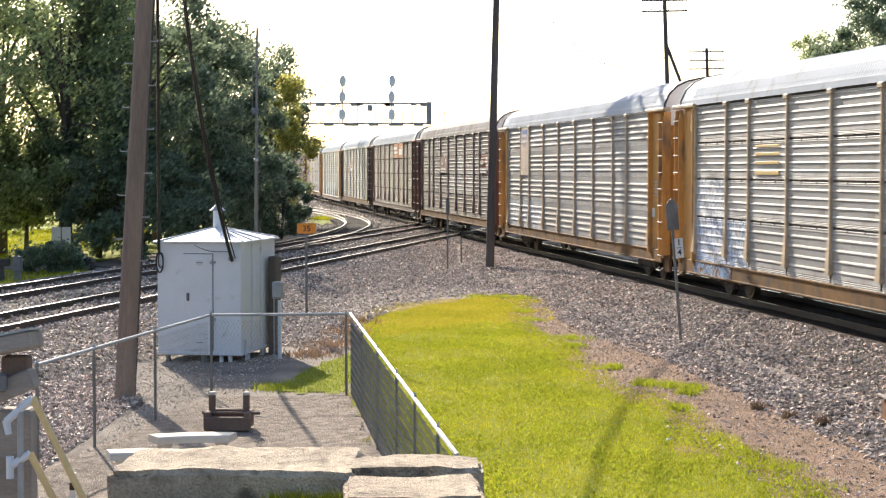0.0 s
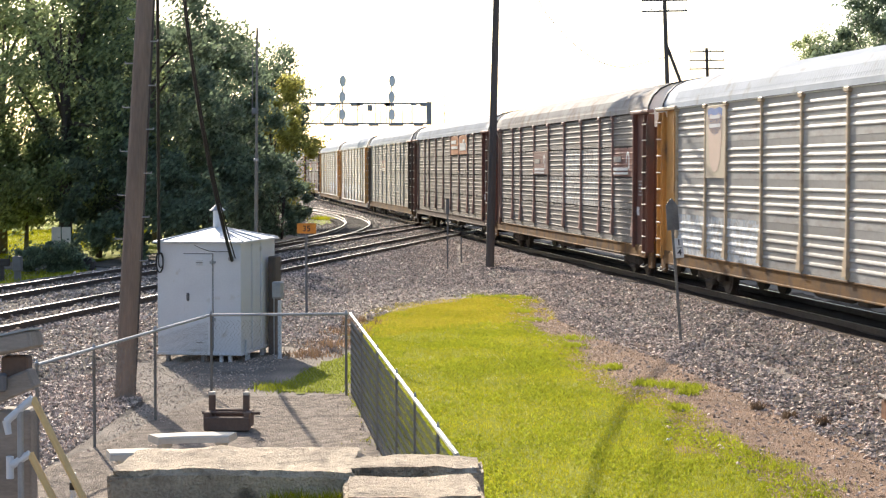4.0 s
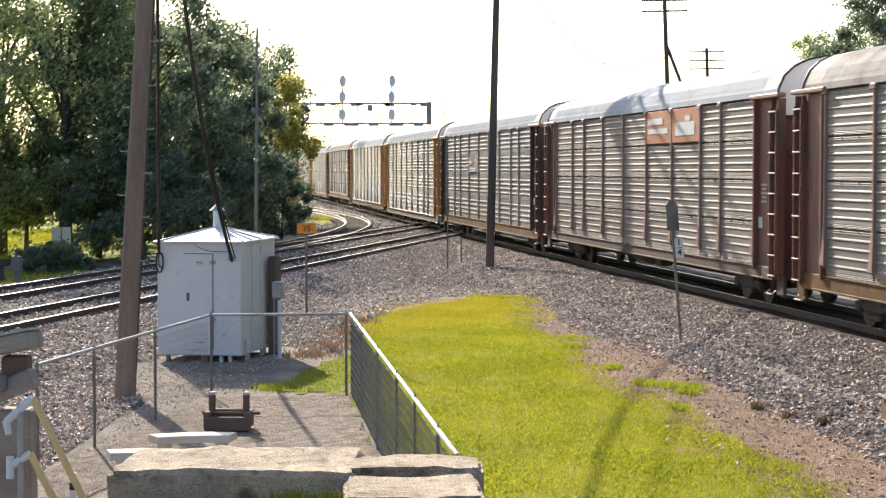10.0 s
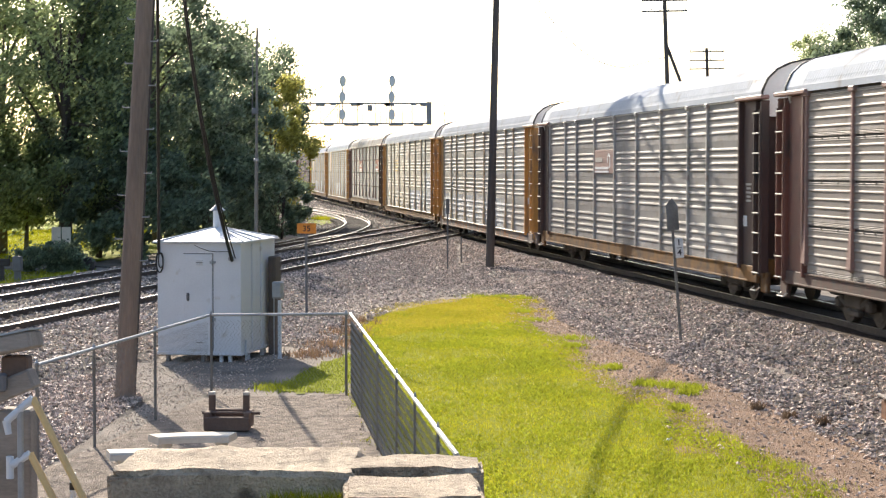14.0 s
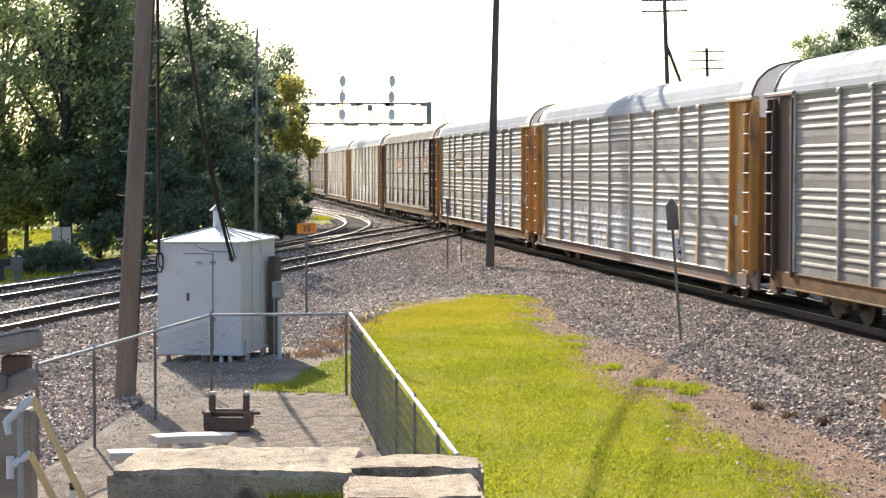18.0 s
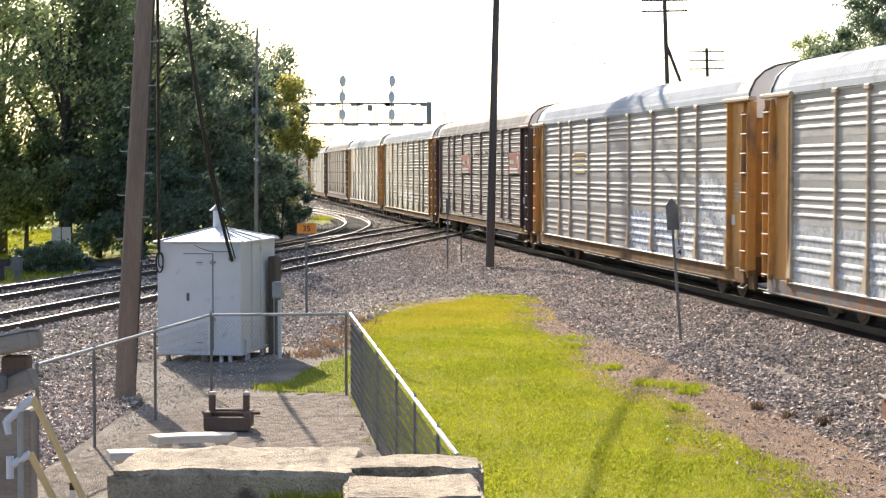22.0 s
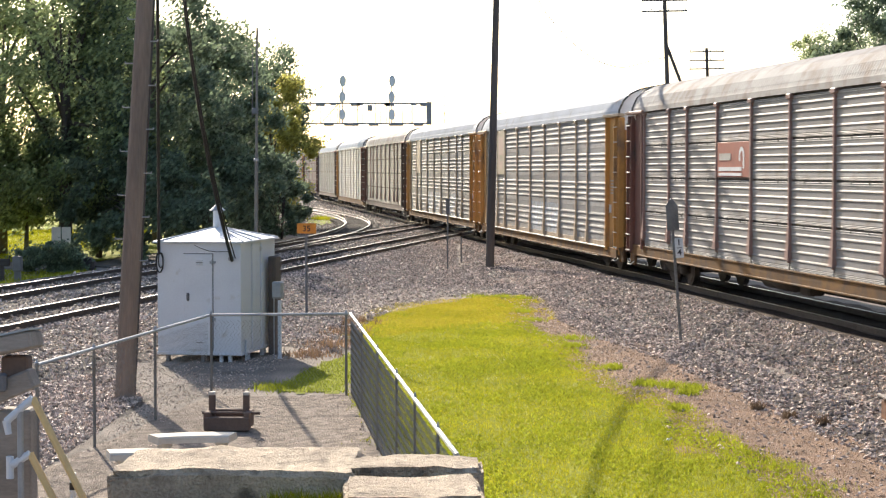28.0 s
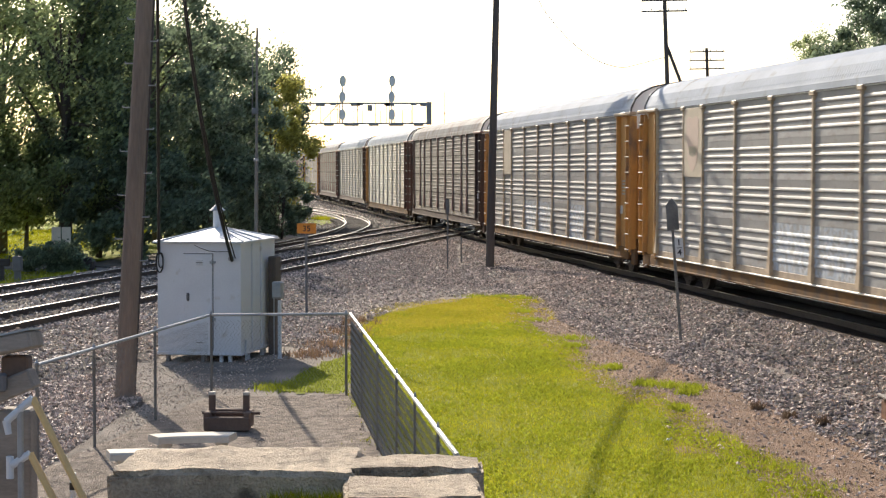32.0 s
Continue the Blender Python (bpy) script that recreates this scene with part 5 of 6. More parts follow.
part("bracket", Geo().box((0.27, 0.04, 11.95), (0.56, 0.1, 0.1), Euler((0, 0, 0.3)).to_matrix(), bevel=0.01), M_POLE2, mpole)
for k in range(3):
    part("cutout_rod", Geo().rod((0.06 + 0.21 * k, -0.03 + 0.07 * k, 11.9), (0.06 + 0.21 * k, -0.03 + 0.07 * k, 13.5), 0.05, 0.045, 8), M_POLE2, mpole)
part("stub_brace", Geo().rod((-0.02, 0.26, 0), (0.12, 0.2, 5.2), 0.12, 0.1, 10), M_POLE2, mpole)


def cable(name, pts, r, label, cat="cable", material=None, n=6):
    """A hanging cable through a smooth line of points."""
    return solid(name, Geo().tube(pts, r, n), material or M_BLACK, label, cat, "overhead cables")


def sagging(a, b, sag, n=18, side=0.0):
    a, b = Vector(a), Vector(b)
    return [a.lerp(b, i / n) + Vector((side * 4 * (i / n) * (1 - i / n), 0, -sag * 4 * (i / n) * (1 - i / n))) for i in range(n + 1)]


for za, zb, xa, xb, r in ((9.1, 11.5, -4.75, 2.0, 0.046), (9.9, 12.3, -4.6, 2.05, 0.022), (10.3, 12.9, -3.8, 2.9, 0.016)):
    run = sagging((xa, 29.9, za), (xb, 68.3, zb), 2.0, 40)
    ac = thing("aerial_cable", Matrix.Identity(4), "black aerial cable strung between two poles", "cable", "overhead cables")
    part("strand", Geo().tube(run, r, 6), M_BLACK, ac)
    # Sleeve added above the view to thicken the diagonal shadows on the cars.
    part("splice_sleeve", Geo().tube(run[34:], 0.095, 8), M_BLACK, ac, "added unseen sleeve that broadens the cable's shadow on the cars")
cable("service_cable", sagging((-4.66, 29.85, 9.0), (-5.53, 35.35, 1.72), 0.2), 0.032, "thick black cable hanging from pole to shed")
cable("service_cable", sagging((-4.42, 29.85, 8.6), (-4.08, 35.12, 1.55), 0.25, side=-0.16), 0.036, "thick black cable hanging from pole to shed")
cable("service_cable", sagging((-4.40, 29.85, 8.2), (-4.02, 35.12, 1.6), 0.25, side=-0.15), 0.014, "thin black cable hanging from pole to shed")
slim = thing("steel_mast", Matrix.Translation((-4.64, 45.0, -0.4)), "slim grey steel mast with a small fixture", "mast")
part("lower_tube", Geo().rod((0, 0, -0.1), (0.03, 0, 4.1), 0.05, 0.045, 10), M_WIRE, slim)
part("upper_tube", Geo().rod((0.03, 0, 4.1), (0.06, 0, 7.2), 0.033, 0.028, 10), M_WIRE, slim)
part("clamp", Geo().box((0.0, -0.03, 5.15), (0.16, 0.12, 0.16), bevel=0.02), M_DKSTEEL, slim)
part("clamp", Geo().box((0.02, -0.03, 3.95), (0.12, 0.1, 0.08), bevel=0.02), M_GALV, slim)
part("conduit", Geo().rod((-0.07, 0, 5.0), (-0.05, 0, 6.7), 0.012, 0.012, 6), M_DKSTEEL, slim)


def line_pole(x, y, px_arm, zs, top, bottom, arm, brace):
    p = thing("line_pole", Matrix.Translation((x, y, 0)), "dark wooden line pole with crossarms against the sky", "utility pole", "line poles")
    part("shaft", Geo().rod((0.5, 0, bottom), (-0.12, 0, top), 0.17, 0.13, 10), M_POLE2, p)
    for z in zs:
        a = part("crossarm", Geo().box((-0.1, -0.16, z), (arm, 0.1, 0.1), Euler((0, -0.02, 0)).to_matrix(), bevel=0.01), M_POLE2, p)
        for k in range(6):
            part("insulator", Geo().rod((-0.1 + arm * (k - 2.5) / 5.4, -0.16, z + 0.05), (-0.1 + arm * (k - 2.5) / 5.4, -0.16, z + 0.2), 0.035, 0.03, 6), M_DKSTEEL, a)
    if brace:
        part("brace_pole", Geo().rod((4.7, 0, bottom), (0.12, 0, 11.3), 0.13, 0.1, 8), M_POLE2, p)
    return p


line_pole(14.5, 119, 0, (14.3, 13.6), 15.6, -0.5, 3.0, True)
line_pole(22.5, 155, 0, (13.3, 12.55, 11.85), 13.6, -0.5, 3.0, False)
cable("line_wire", [(2.08, 68.4, 13.3)] + [(3.4 + i * 0.34, 100 + i * 0.1, 9.0 + 2.24 * ((10.2 - 3.4 - i * 0.34) / 3.95) ** 2) for i in range(6, 21)] + [(14.4, 118.9, 10.6)], 0.02, "thin wire drooping in the sky", material=M_DKSTEEL)
ant = thing("antenna_mast", Matrix.Translation((0.2, 210, -0.5)), "thin distant antenna mast against the sky", "antenna")
part("mast", Geo().rod((0, 0, 0), (0, 0, 13), 0.06, 0.03, 6), M_DKSTEEL, ant)
part("element", Geo().box((0, 0, 10.3), (0.24, 0.1, 0.12)), M_DKSTEEL, ant)

# ---- signal bridge ----
SBY = 150.0
M_BRIDGE = mat("weathered_bridge_steel", (0.30, 0.30, 0.31), 0.6, 0.2, (0.20, 0.20, 0.21), 3, 30, 0.15)
bridge = thing("signal_bridge", Matrix.Translation((-14.6, SBY, -0.4)), "dark steel cantilever signal bridge over the main track", "signal bridge")
part("mast", Geo().box((0, 0, 4.4), (0.5, 0.5, 9.2), bevel=0.03).box((0, 1.2, 4.4), (0.3, 0.3, 9.0), bevel=0.03), M_BRIDGE, bridge)
X_END, ZT, ZB = 13.6, 9.15, 7.5
for yy in (-0.45, 0.45):
    for z in (ZT, ZB):
        part("chord", Geo().box((X_END / 2, yy, z), (X_END, 0.08, 0.1), bevel=0.01), M_BRIDGE, bridge)
    n = 9
    for i in range(n + 1):
        x = X_END * i / n
        part("upright", Geo().box((x, yy, (ZT + ZB) / 2), (0.035, 0.035, ZT - ZB)), M_GALV, bridge)
        if i < 4:
            part("diagonal", Geo().rod((x, yy, ZB), (x + X_END / n, yy, ZT), 0.022, 0.022, 5), M_BRIDGE, bridge)
for i in range(5):
    part("walkway_plate", Geo().box((5.2 + i * 1.85, 0, ZB - 0.08), (1.2 if i % 2 else 0.8, 1.0, 0.24), bevel=0.02), M_BRIDGE, bridge)
    part("gusset", Geo().box((1.7 + i * 2.85, -0.52, ZT - 0.1), (0.75, 0.03, 0.3)), M_BRIDGE, bridge)
    part("gusset", Geo().box((3.4 + i * 2.2, -0.52, ZT - 0.08), (0.5, 0.03, 0.22)), M_BRIDGE, bridge)
part("end_frame", Geo().box((X_END - 0.15, 0, (ZT + ZB) / 2), (0.42, 1.0, ZT - ZB + 0.2), bevel=0.03), M_BRIDGE, bridge)
M_TARGET = mat("pale_grey_signal_back", (0.74, 0.76, 0.76), 0.5, 0.0, (0.62, 0.64, 0.64), 2, 20, 0.05)
for px in (6.35, 10.4):
    mast = part("signal_mast", Geo().rod((px, -0.5, ZB - 0.1), (px, -0.5, 11.2), 0.05, 0.05, 8), M_BRIDGE, bridge)
    part("ladder", Geo().rod((px - 0.42, -0.4, ZB), (px - 0.42, -0.4, ZT + 0.3), 0.025, 0.025, 5).rod((px - 0.2, -0.4, ZB), (px - 0.2, -0.4, ZT + 0.3), 0.025, 0.025, 5), M_BRIDGE, bridge)
    for hz, col in ((10.95, M_TARGET), (9.65, M_TARGET), (8.2, M_TARGET)):
        g = Geo()
        k = 20
        ring = [(px + 0.27 * math.cos(6.2832 * i / k) + (0.05 if hz > 10.5 else 0), 0.46 * math.sin(6.2832 * i / k) + hz) for i in range(k)]
        g.add([(x, -0.66, z) for x, z in ring] + [(x, -0.62, z) for x, z in ring], [tuple(range(k)), tuple(range(2 * k - 1, k - 1, -1))] + [(i, k + i, k + (i + 1) % k, (i + 1) % k) for i in range(k)])
        hd = part("signal_head", g, col, bridge)
        part("housing", Geo().box((px, -0.4, hz), (0.3, 0.34, 0.6), bevel=0.04), M_TARGET, hd)
for px in (5.4, 7.3, 9.5, 11.3):
    part("hand_rail", Geo().rod((px, -0.56, ZB), (px, -0.56, ZB + 1.1), 0.03, 0.03, 5).rod((px, -0.56, ZB + 1.1), (px + 0.7, -0.56, ZB + 1.1), 0.022, 0.022, 5).rod((px + 0.7, -0.56, ZB), (px + 0.7, -0.56, ZB + 1.1), 0.022, 0.022, 5), M_BRIDGE, bridge)
part("junction_box", Geo().box((8.6, -0.5, 8.75), (0.4, 0.3, 0.5), bevel=0.03), M_BRIDGE, bridge)

# ---- signs and markers ----
M_ORANGE = mat("orange_sign_paint", (0.75, 0.26, 0.02), 0.5, 0, (0.66, 0.22, 0.02), 3, 30, 0.03)
M_BLKPAINT = mat("black_paint", (0.02, 0.02, 0.02), 0.6, 0, (0.015, 0.015, 0.015), 3, 30, 0.03)
M_SIGNBACK = mat("dull_sign_back", (0.22, 0.212, 0.205), 0.6, 0.3, (0.10, 0.10, 0.10), 3, 30, 0.05)


def lettering(text, size, m, material, parent, name):
    cu = bpy.data.curves.new(name, "FONT")
    cu.body, cu.size, cu.align_x, cu.align_y, cu.extrude, cu.offset = text, size, "CENTER", "CENTER", 0.002, size * 0.012
    tmp = new(name + "_tmp", cu)
    me = bpy.data.meshes.new_from_object(tmp.evaluated_get(bpy.context.evaluated_depsgraph_get()))
    bpy.data.objects.remove(tmp)
    me.materials.clear()
    me.materials.append(material)
    ob = new(name, me)
    ob.parent = parent
    ob.matrix_basis = m
    return ob


s35 = thing("speed_sign", Matrix.Translation((-3.56, 47.3, -0.37)), "orange speed sign with black number 35 on a post", "sign")
part("post", Geo().rod((0, 0.03, -0.1), (0.0, 0.03, 2.2), 0.035, 0.032, 8), M_DKSTEEL, s35)
bd = part("board", Geo().box((0.01, -0.02, 2.15), (0.5, 0.015, 0.265), bevel=0.005), M_ORANGE, s35)
lettering("35", 0.21, pose(0.01, -0.031, 2.14, 90, 0, 0), M_BLKPAINT, bd, "number")
s14 = thing("quarter_mile_sign", pose(5.19, 39.6, -0.32, 0, -4.6, 0), "leaning steel post with white quarter mile plate and pointed board", "sign")
part("post", Geo().box((0, 0, 1.45), (0.06, 0.045, 3.1), bevel=0.008), M_SIGNBACK, s14)
pl = part("plate", Geo().box((0.11, -0.035, 1.92), (0.18, 0.012, 0.43), bevel=0.004), M_DECALWHITE, s14)
lettering("1", 0.19, pose(0.11, -0.044, 2.04, 90, 0, 0), M_BLKPAINT, pl, "number")
lettering("4", 0.19, pose(0.11, -0.044, 1.82, 90, 0, 0), M_BLKPAINT, pl, "number")
part("fraction_bar", Geo().box((0.11, -0.044, 1.925), (0.1, 0.004, 0.014)), M_BLKPAINT, pl)
g = Geo()
out = [(-0.12, 2.32), (0.14, 2.32), (0.14, 2.85), (0.02, 3.02), (-0.12, 2.87)]
g.add([(x, -0.05, z) for x, z in out] + [(x, -0.035, z) for x, z in out], [(0, 1, 2, 3, 4), (9, 8, 7, 6, 5)] + [(i, 5 + i, 5 + (i + 1) % 5, (i + 1) % 5) for i in range(5)])
part("pointed_board", g, M_SIGNBACK, s14, "dull grey back of a pointed board")
for x, y, h, plate in ((0.17, 67.0, 2.5, True), (0.72, 71.5, 1.0, False)):
    w = thing("marker_post", Matrix.Translation((x, y, -0.3)), "thin dark steel marker post beside the ballast", "post", "marker posts")
    part("post", Geo().box((0, 0, h / 2 - 0.05), (0.06, 0.05, h), bevel=0.01), M_SIGNBACK, w)
    if plate:
        part("plate", Geo().box((0, -0.04, h - 0.25), (0.13, 0.02, 0.55), bevel=0.01), M_SIGNBACK, w)
wl = thing("marker_plate", Matrix.Translation((-11.6, 80.0, -0.3)), "small white square plate on a post", "sign")
part("post", Geo().box((0, 0.03, 0.85), (0.05, 0.04, 1.7)), M_DKSTEEL, wl)
part("plate", Geo().box((0, 0, 1.85), (0.26, 0.02, 0.32), bevel=0.006), M_DECALWHITE, wl)
part("mark", Geo().box((0, -0.013, 1.85), (0.09, 0.006, 0.13)), M_BLKPAINT, wl)
bs_ = thing("notice_board", Matrix.Translation((-14.35, 68.3, -0.3)), "two grey-white notice boards side by side on posts", "sign")
for dx in (-0.19, 0.19):
    part("board", Geo().box((dx, 0, 1.12), (0.34, 0.03, 0.66), bevel=0.008), M_CREAM, bs_)
    part("post", Geo().box((dx, 0.04, 0.5), (0.06, 0.05, 1.2)), M_DKSTEEL, bs_)
ub = thing("utility_box", Matrix.Translation((-14.06, 60.0, -0.4)), "grey utility box on a short post by the tracks", "utility box")
part("box", Geo().box((0, 0, 0.6), (0.3, 0.25, 0.5), bevel=0.03), M_WIRE, ub)
part("post", Geo().box((0, 0, 0.2), (0.2, 0.14, 0.5)), M_WIRE, ub)
dk = thing("switch_machine", Matrix.Translation((-13.1, 66.0, -0.35)), "dark low switch machine beside the track", "switch machine")
part("case", Geo().box((0, 0, 0.2), (0.9, 0.5, 0.36), bevel=0.06), M_GRIME, dk)
part("cover", Geo().box((0.1, 0, 0.42), (0.5, 0.4, 0.1), bevel=0.03), M_GRIME, dk)
part("arm", Geo().rod((0.4, 0, 0.15), (1.4, -0.6, 0.12), 0.03), M_GRIME, dk)
lr = thing("guard_rail", Matrix.Translation((-15.65, 60.2, -0.4)), "dark low guard rail at the yard's edge", "guard rail")
part("beam", Geo().box((0, 0, 0.63), (2.6, 0.12, 0.26), bevel=0.04), M_GRIME, lr)
for dx in (-1, 0, 1):
    part("post", Geo().box((dx, 0.1, 0.3), (0.14, 0.14, 0.7), bevel=0.02), M_GRIME, lr)


# ---- limestone blocks, benches, stand ----
M_LIME = mat("weathered_limestone", (0.68, 0.55, 0.40), 0.9, 0, (0.34, 0.26, 0.185), 3.2, 70, 1.0, dirt=(0.17, 0.13, 0.095), dirt_amount=0.45, depth=0.04)
M_CONC = mat("pale_concrete", (0.66, 0.585, 0.49), 0.85, 0, (0.53, 0.465, 0.385), 3, 40, 0.3)


def rough_block(size, cell, amp, seed, taper=None):
    """A quarried block: a fine box whose faces, edges and corners are worn and broken."""
    sx, sy, sz = size
    nx, ny, nz = (max(2, round(s / cell)) for s in size)
    index, vs, fs = {}, [], []

    def vert(i, j, k):
        if (i, j, k) not in index:
            p = Vector((sx * (i / nx - 0.5), sy * (j / ny - 0.5), sz * k / nz))
            q = p * 2.2 + Vector((seed, seed * 0.7, 0))
            n1 = noise.noise_vector(q) * amp
            n2 = noise.noise_vector(q * 4.1) * amp * 0.45
            edge = (i in (0, nx)) + (j in (0, ny)) + (k in (0, nz))
            pull = Vector((-p.x / sx, -p.y / sy, -(p.z / sz - 0.5))) * (0.05 * max(0, edge - 1)) * (1 + 1.2 * noise.noise(q * 2))
            p = p + n1 + n2 + pull
            if taper:
                p = taper(p)
            index[i, j, k] = len(vs)
            vs.append(tuple(p))
        return index[i, j, k]
    for i in range(nx):
        for j in range(ny):
            fs.append((vert(i, j, 0), vert(i, j + 1, 0), vert(i + 1, j + 1, 0), vert(i + 1, j, 0)))
            fs.append((vert(i, j, nz), vert(i + 1, j, nz), vert(i + 1, j + 1, nz), vert(i, j + 1, nz)))
    for i in range(nx):
        for k in range(nz):
            fs.append((vert(i, 0, k), vert(i + 1, 0, k), vert(i + 1, 0, k + 1), vert(i, 0, k + 1)))
            fs.append((vert(i, ny, k), vert(i, ny, k + 1), vert(i + 1, ny, k + 1), vert(i + 1, ny, k)))
    for j in range(ny):
        for k in range(nz):
            fs.append((vert(0, j, k), vert(0, j, k + 1), vert(0, j + 1, k + 1), vert(0, j + 1, k)))
            fs.append((vert(nx, j, k), vert(nx, j + 1, k), vert(nx, j + 1, k + 1), vert(nx, j, k + 1)))
    return Geo().add(vs, fs)


g = Geo()
tx0, tx1, tz = -1.84, 0.2, 1.50
g.box(((tx0 + tx1) / 2, 3.2, (tz - 0.5) / 2 - 0.02), (tx1 - tx0, 13.9, tz + 0.5), bevel=0.04)
solid("terrace", g, M_DIRT, "raised earth terrace held by limestone blocks", "terrace", kind="structure")
rt = random.Random(3)
vs, fs = [], []
for i in range(5000):
    x, y = rt.uniform(-1.15, tx1 - 0.72), rt.uniform(8.6, 9.66)
    k, a, b = rt.uniform(0.015, 0.04) * (1.9 if x > -0.75 else 0.8), rt.uniform(0, 6.28), rt.uniform(0.002, 0.005)
    o = len(vs)
    vs += [(x - b, y, tz - 0.01), (x + b, y, tz - 0.01), (x + k * 0.6 * math.cos(a), y + k * 0.6 * math.sin(a), tz + k)]
    fs.append((o, o + 1, o + 2))
for i in range(700):
    x, y = rt.uniform(-0.93, -0.5), rt.uniform(9.48, 9.64)
    k, a, b = rt.uniform(0.05, 0.14), rt.uniform(0, 6.28), rt.uniform(0.002, 0.005)
    o = len(vs)
    vs += [(x - b, y, tz - 0.01), (x + b, y, tz - 0.01), (x + k * 0.5 * math.cos(a), y + k * 0.3 * math.sin(a), tz + k)]
    fs.append((o, o + 1, o + 2))
solid("grass_blades", Geo().add(vs, fs), M_GRASS, "grass growing behind the terrace stones", "grass", kind="stuff")
solid("limestone_block", rough_block((1.34, 0.76, 0.25), 0.03, 0.024, 1.0), M_LIME, "long rough limestone block capping the terrace edge", "stone block", "limestone blocks", m=pose(-1.12, 10.03, 1.46, 0, 0, -1.0))
solid("limestone_block", rough_block((0.74, 0.5, 0.24), 0.025, 0.022, 4.0), M_LIME, "broad rough limestone block with a hollow on top", "stone block", "limestone blocks", m=pose(-0.155, 10.0, 1.455, 0, 0, 1.0))
solid("limestone_block", rough_block((0.72, 0.7, 0.22), 0.025, 0.022, 7.0, lambda p: Vector((p.x - max(0, p.x - 0.2) * max(0, p.y + 0.1) * 0.5, p.y, p.z))), M_LIME, "low limestone slab with a clipped corner", "stone block", "limestone blocks", m=pose(-0.16, 9.37, 1.455, 0, 0, 2.0))


def bench(m, label, a0, a1):
    b = thing("stone_bench", m, label, "bench", "curved benches")
    g = Geo()
    k = 14
    r0, r1 = 1.25, 1.6
    vs = []
    for i in range(k + 1):
        a = a0 + (a1 - a0) * i / k
        for r, z in ((r0, 0.40), (r1, 0.40), (r1, 0.47), (r1 - 0.02, 0.49), (r0 + 0.02, 0.49), (r0, 0.47)):
            vs.append((r * math.cos(a), r * math.sin(a), z))
    fs = [(i * 6 + q, i * 6 + (q + 1) % 6, (i + 1) * 6 + (q + 1) % 6, (i + 1) * 6 + q) for i in range(k) for q in range(6)] + [(5, 4, 3, 2, 1, 0), tuple(k * 6 + q for q in range(6))]
    part("seat", g.add(vs, fs), M_CONC, b)
    for a in (a0 + 0.1, a1 - 0.1):
        r = (r0 + r1) / 2
        part("leg", Geo().box((r * math.cos(a), r * math.sin(a), 0.2), (0.26, 0.12, 0.42), Euler((0, 0, a)).to_matrix(), bevel=0.02), M_CONC, b)
    return b


bench(pose(-2.85, 21.0, -0.45, 0, 0, 0), "curved pale concrete bench on the gravel pad", radians(80), radians(120))
bench(pose(-3.45, 19.65, -0.45, 0, 0, 0), "curved pale concrete bench behind the limestone", radians(70), radians(108))

tr_ = thing("rail_stand", pose(-3.1, 26.1, -0.45, 0, 0, -3), "dark rusty timber frame with two pale-topped stubs", "timber frame")
M_RUSTWOOD = mat("rusty_brown_timber", (0.19, 0.12, 0.085), 0.85, 0, (0.11, 0.07, 0.055), 3, 30, 0.4)
part("front_beam", Geo().box((0, -0.12, 0.11), (0.66, 0.1, 0.2), bevel=0.015), M_RUSTWOOD, tr_, "weathered brown front beam")
part("back_beam", Geo().box((0, 0.25, 0.16), (0.6, 0.09, 0.24), bevel=0.015), M_RUSTWOOD, tr_)
for dx in (-0.29, 0.29):
    part("side_beam", Geo().box((dx, 0.06, 0.16), (0.09, 0.42, 0.24), bevel=0.015), M_RUSTWOOD, tr_)
    st = part("stub", Geo().box((dx * 0.86, 0.1, 0.34), (0.09, 0.09, 0.34), bevel=0.012), M_RUSTWOOD, tr_)
    part("stub_top", Geo().box((dx * 0.86, 0.1, 0.525), (0.09, 0.09, 0.045), bevel=0.006), M_CONC, st)
part("axle", Geo().rod((-0.38, 0.02, 0.25), (0.46, 0.02, 0.25), 0.022), M_RUSTWOOD, tr_)

std = thing("wooden_stand", pose(-4.15, 17.5, 0), "weathered wooden stand with a flat roof board", "stand")
part("post", Geo().box((0.02, 0.05, 0.25), (0.32, 0.3, 1.5), bevel=0.02), M_OLDWOOD, std)
part("beam", Geo().box((-0.1, 0, 1.18), (0.66, 0.3, 0.2), Euler((0, -0.4, 0)).to_matrix(), bevel=0.02), M_OLDWOOD, std)
part("block", Geo().box((0.02, 0.05, 1.41), (0.26, 0.2, 0.2), bevel=0.015), M_RUSTWOOD, std)
part("roof_board", Geo().box((-0.16, 0.05, 1.6), (0.76, 0.55, 0.17), Euler((-0.07, -0.2, 0)).to_matrix(), bevel=0.02), M_OLDWOOD, std)
part("roof_cover", Geo().box((-0.18, 0.057, 1.696), (0.78, 0.57, 0.02), Euler((-0.07, -0.2, 0)).to_matrix()), M_GALV, std, "pale sheet metal cover")
part("bracket", Geo().box((-0.13, -0.2, 1.28), (0.22, 0.1, 0.18), bevel=0.02), M_DKSTEEL, std)
M_STICK = mat("pale_yellow_wood", (0.76, 0.54, 0.25), 0.7, 0, (0.64, 0.44, 0.19), 4, 30, 0.2)
hf = thing("handle_frame", pose(-3.93, 16.9, 0), "grey pipe frame with two pale yellow wooden handles", "handle frame")
part("upright", Geo().rod((-0.02, 0, -0.5), (-0.02, 0, 1.1), 0.03, 0.03, 10), M_GALV, hf)
part("crossbar", Geo().rod((-0.15, 0, 0.96), (0.1, 0, 1.18), 0.036, 0.036, 10), M_WHITE, hf)
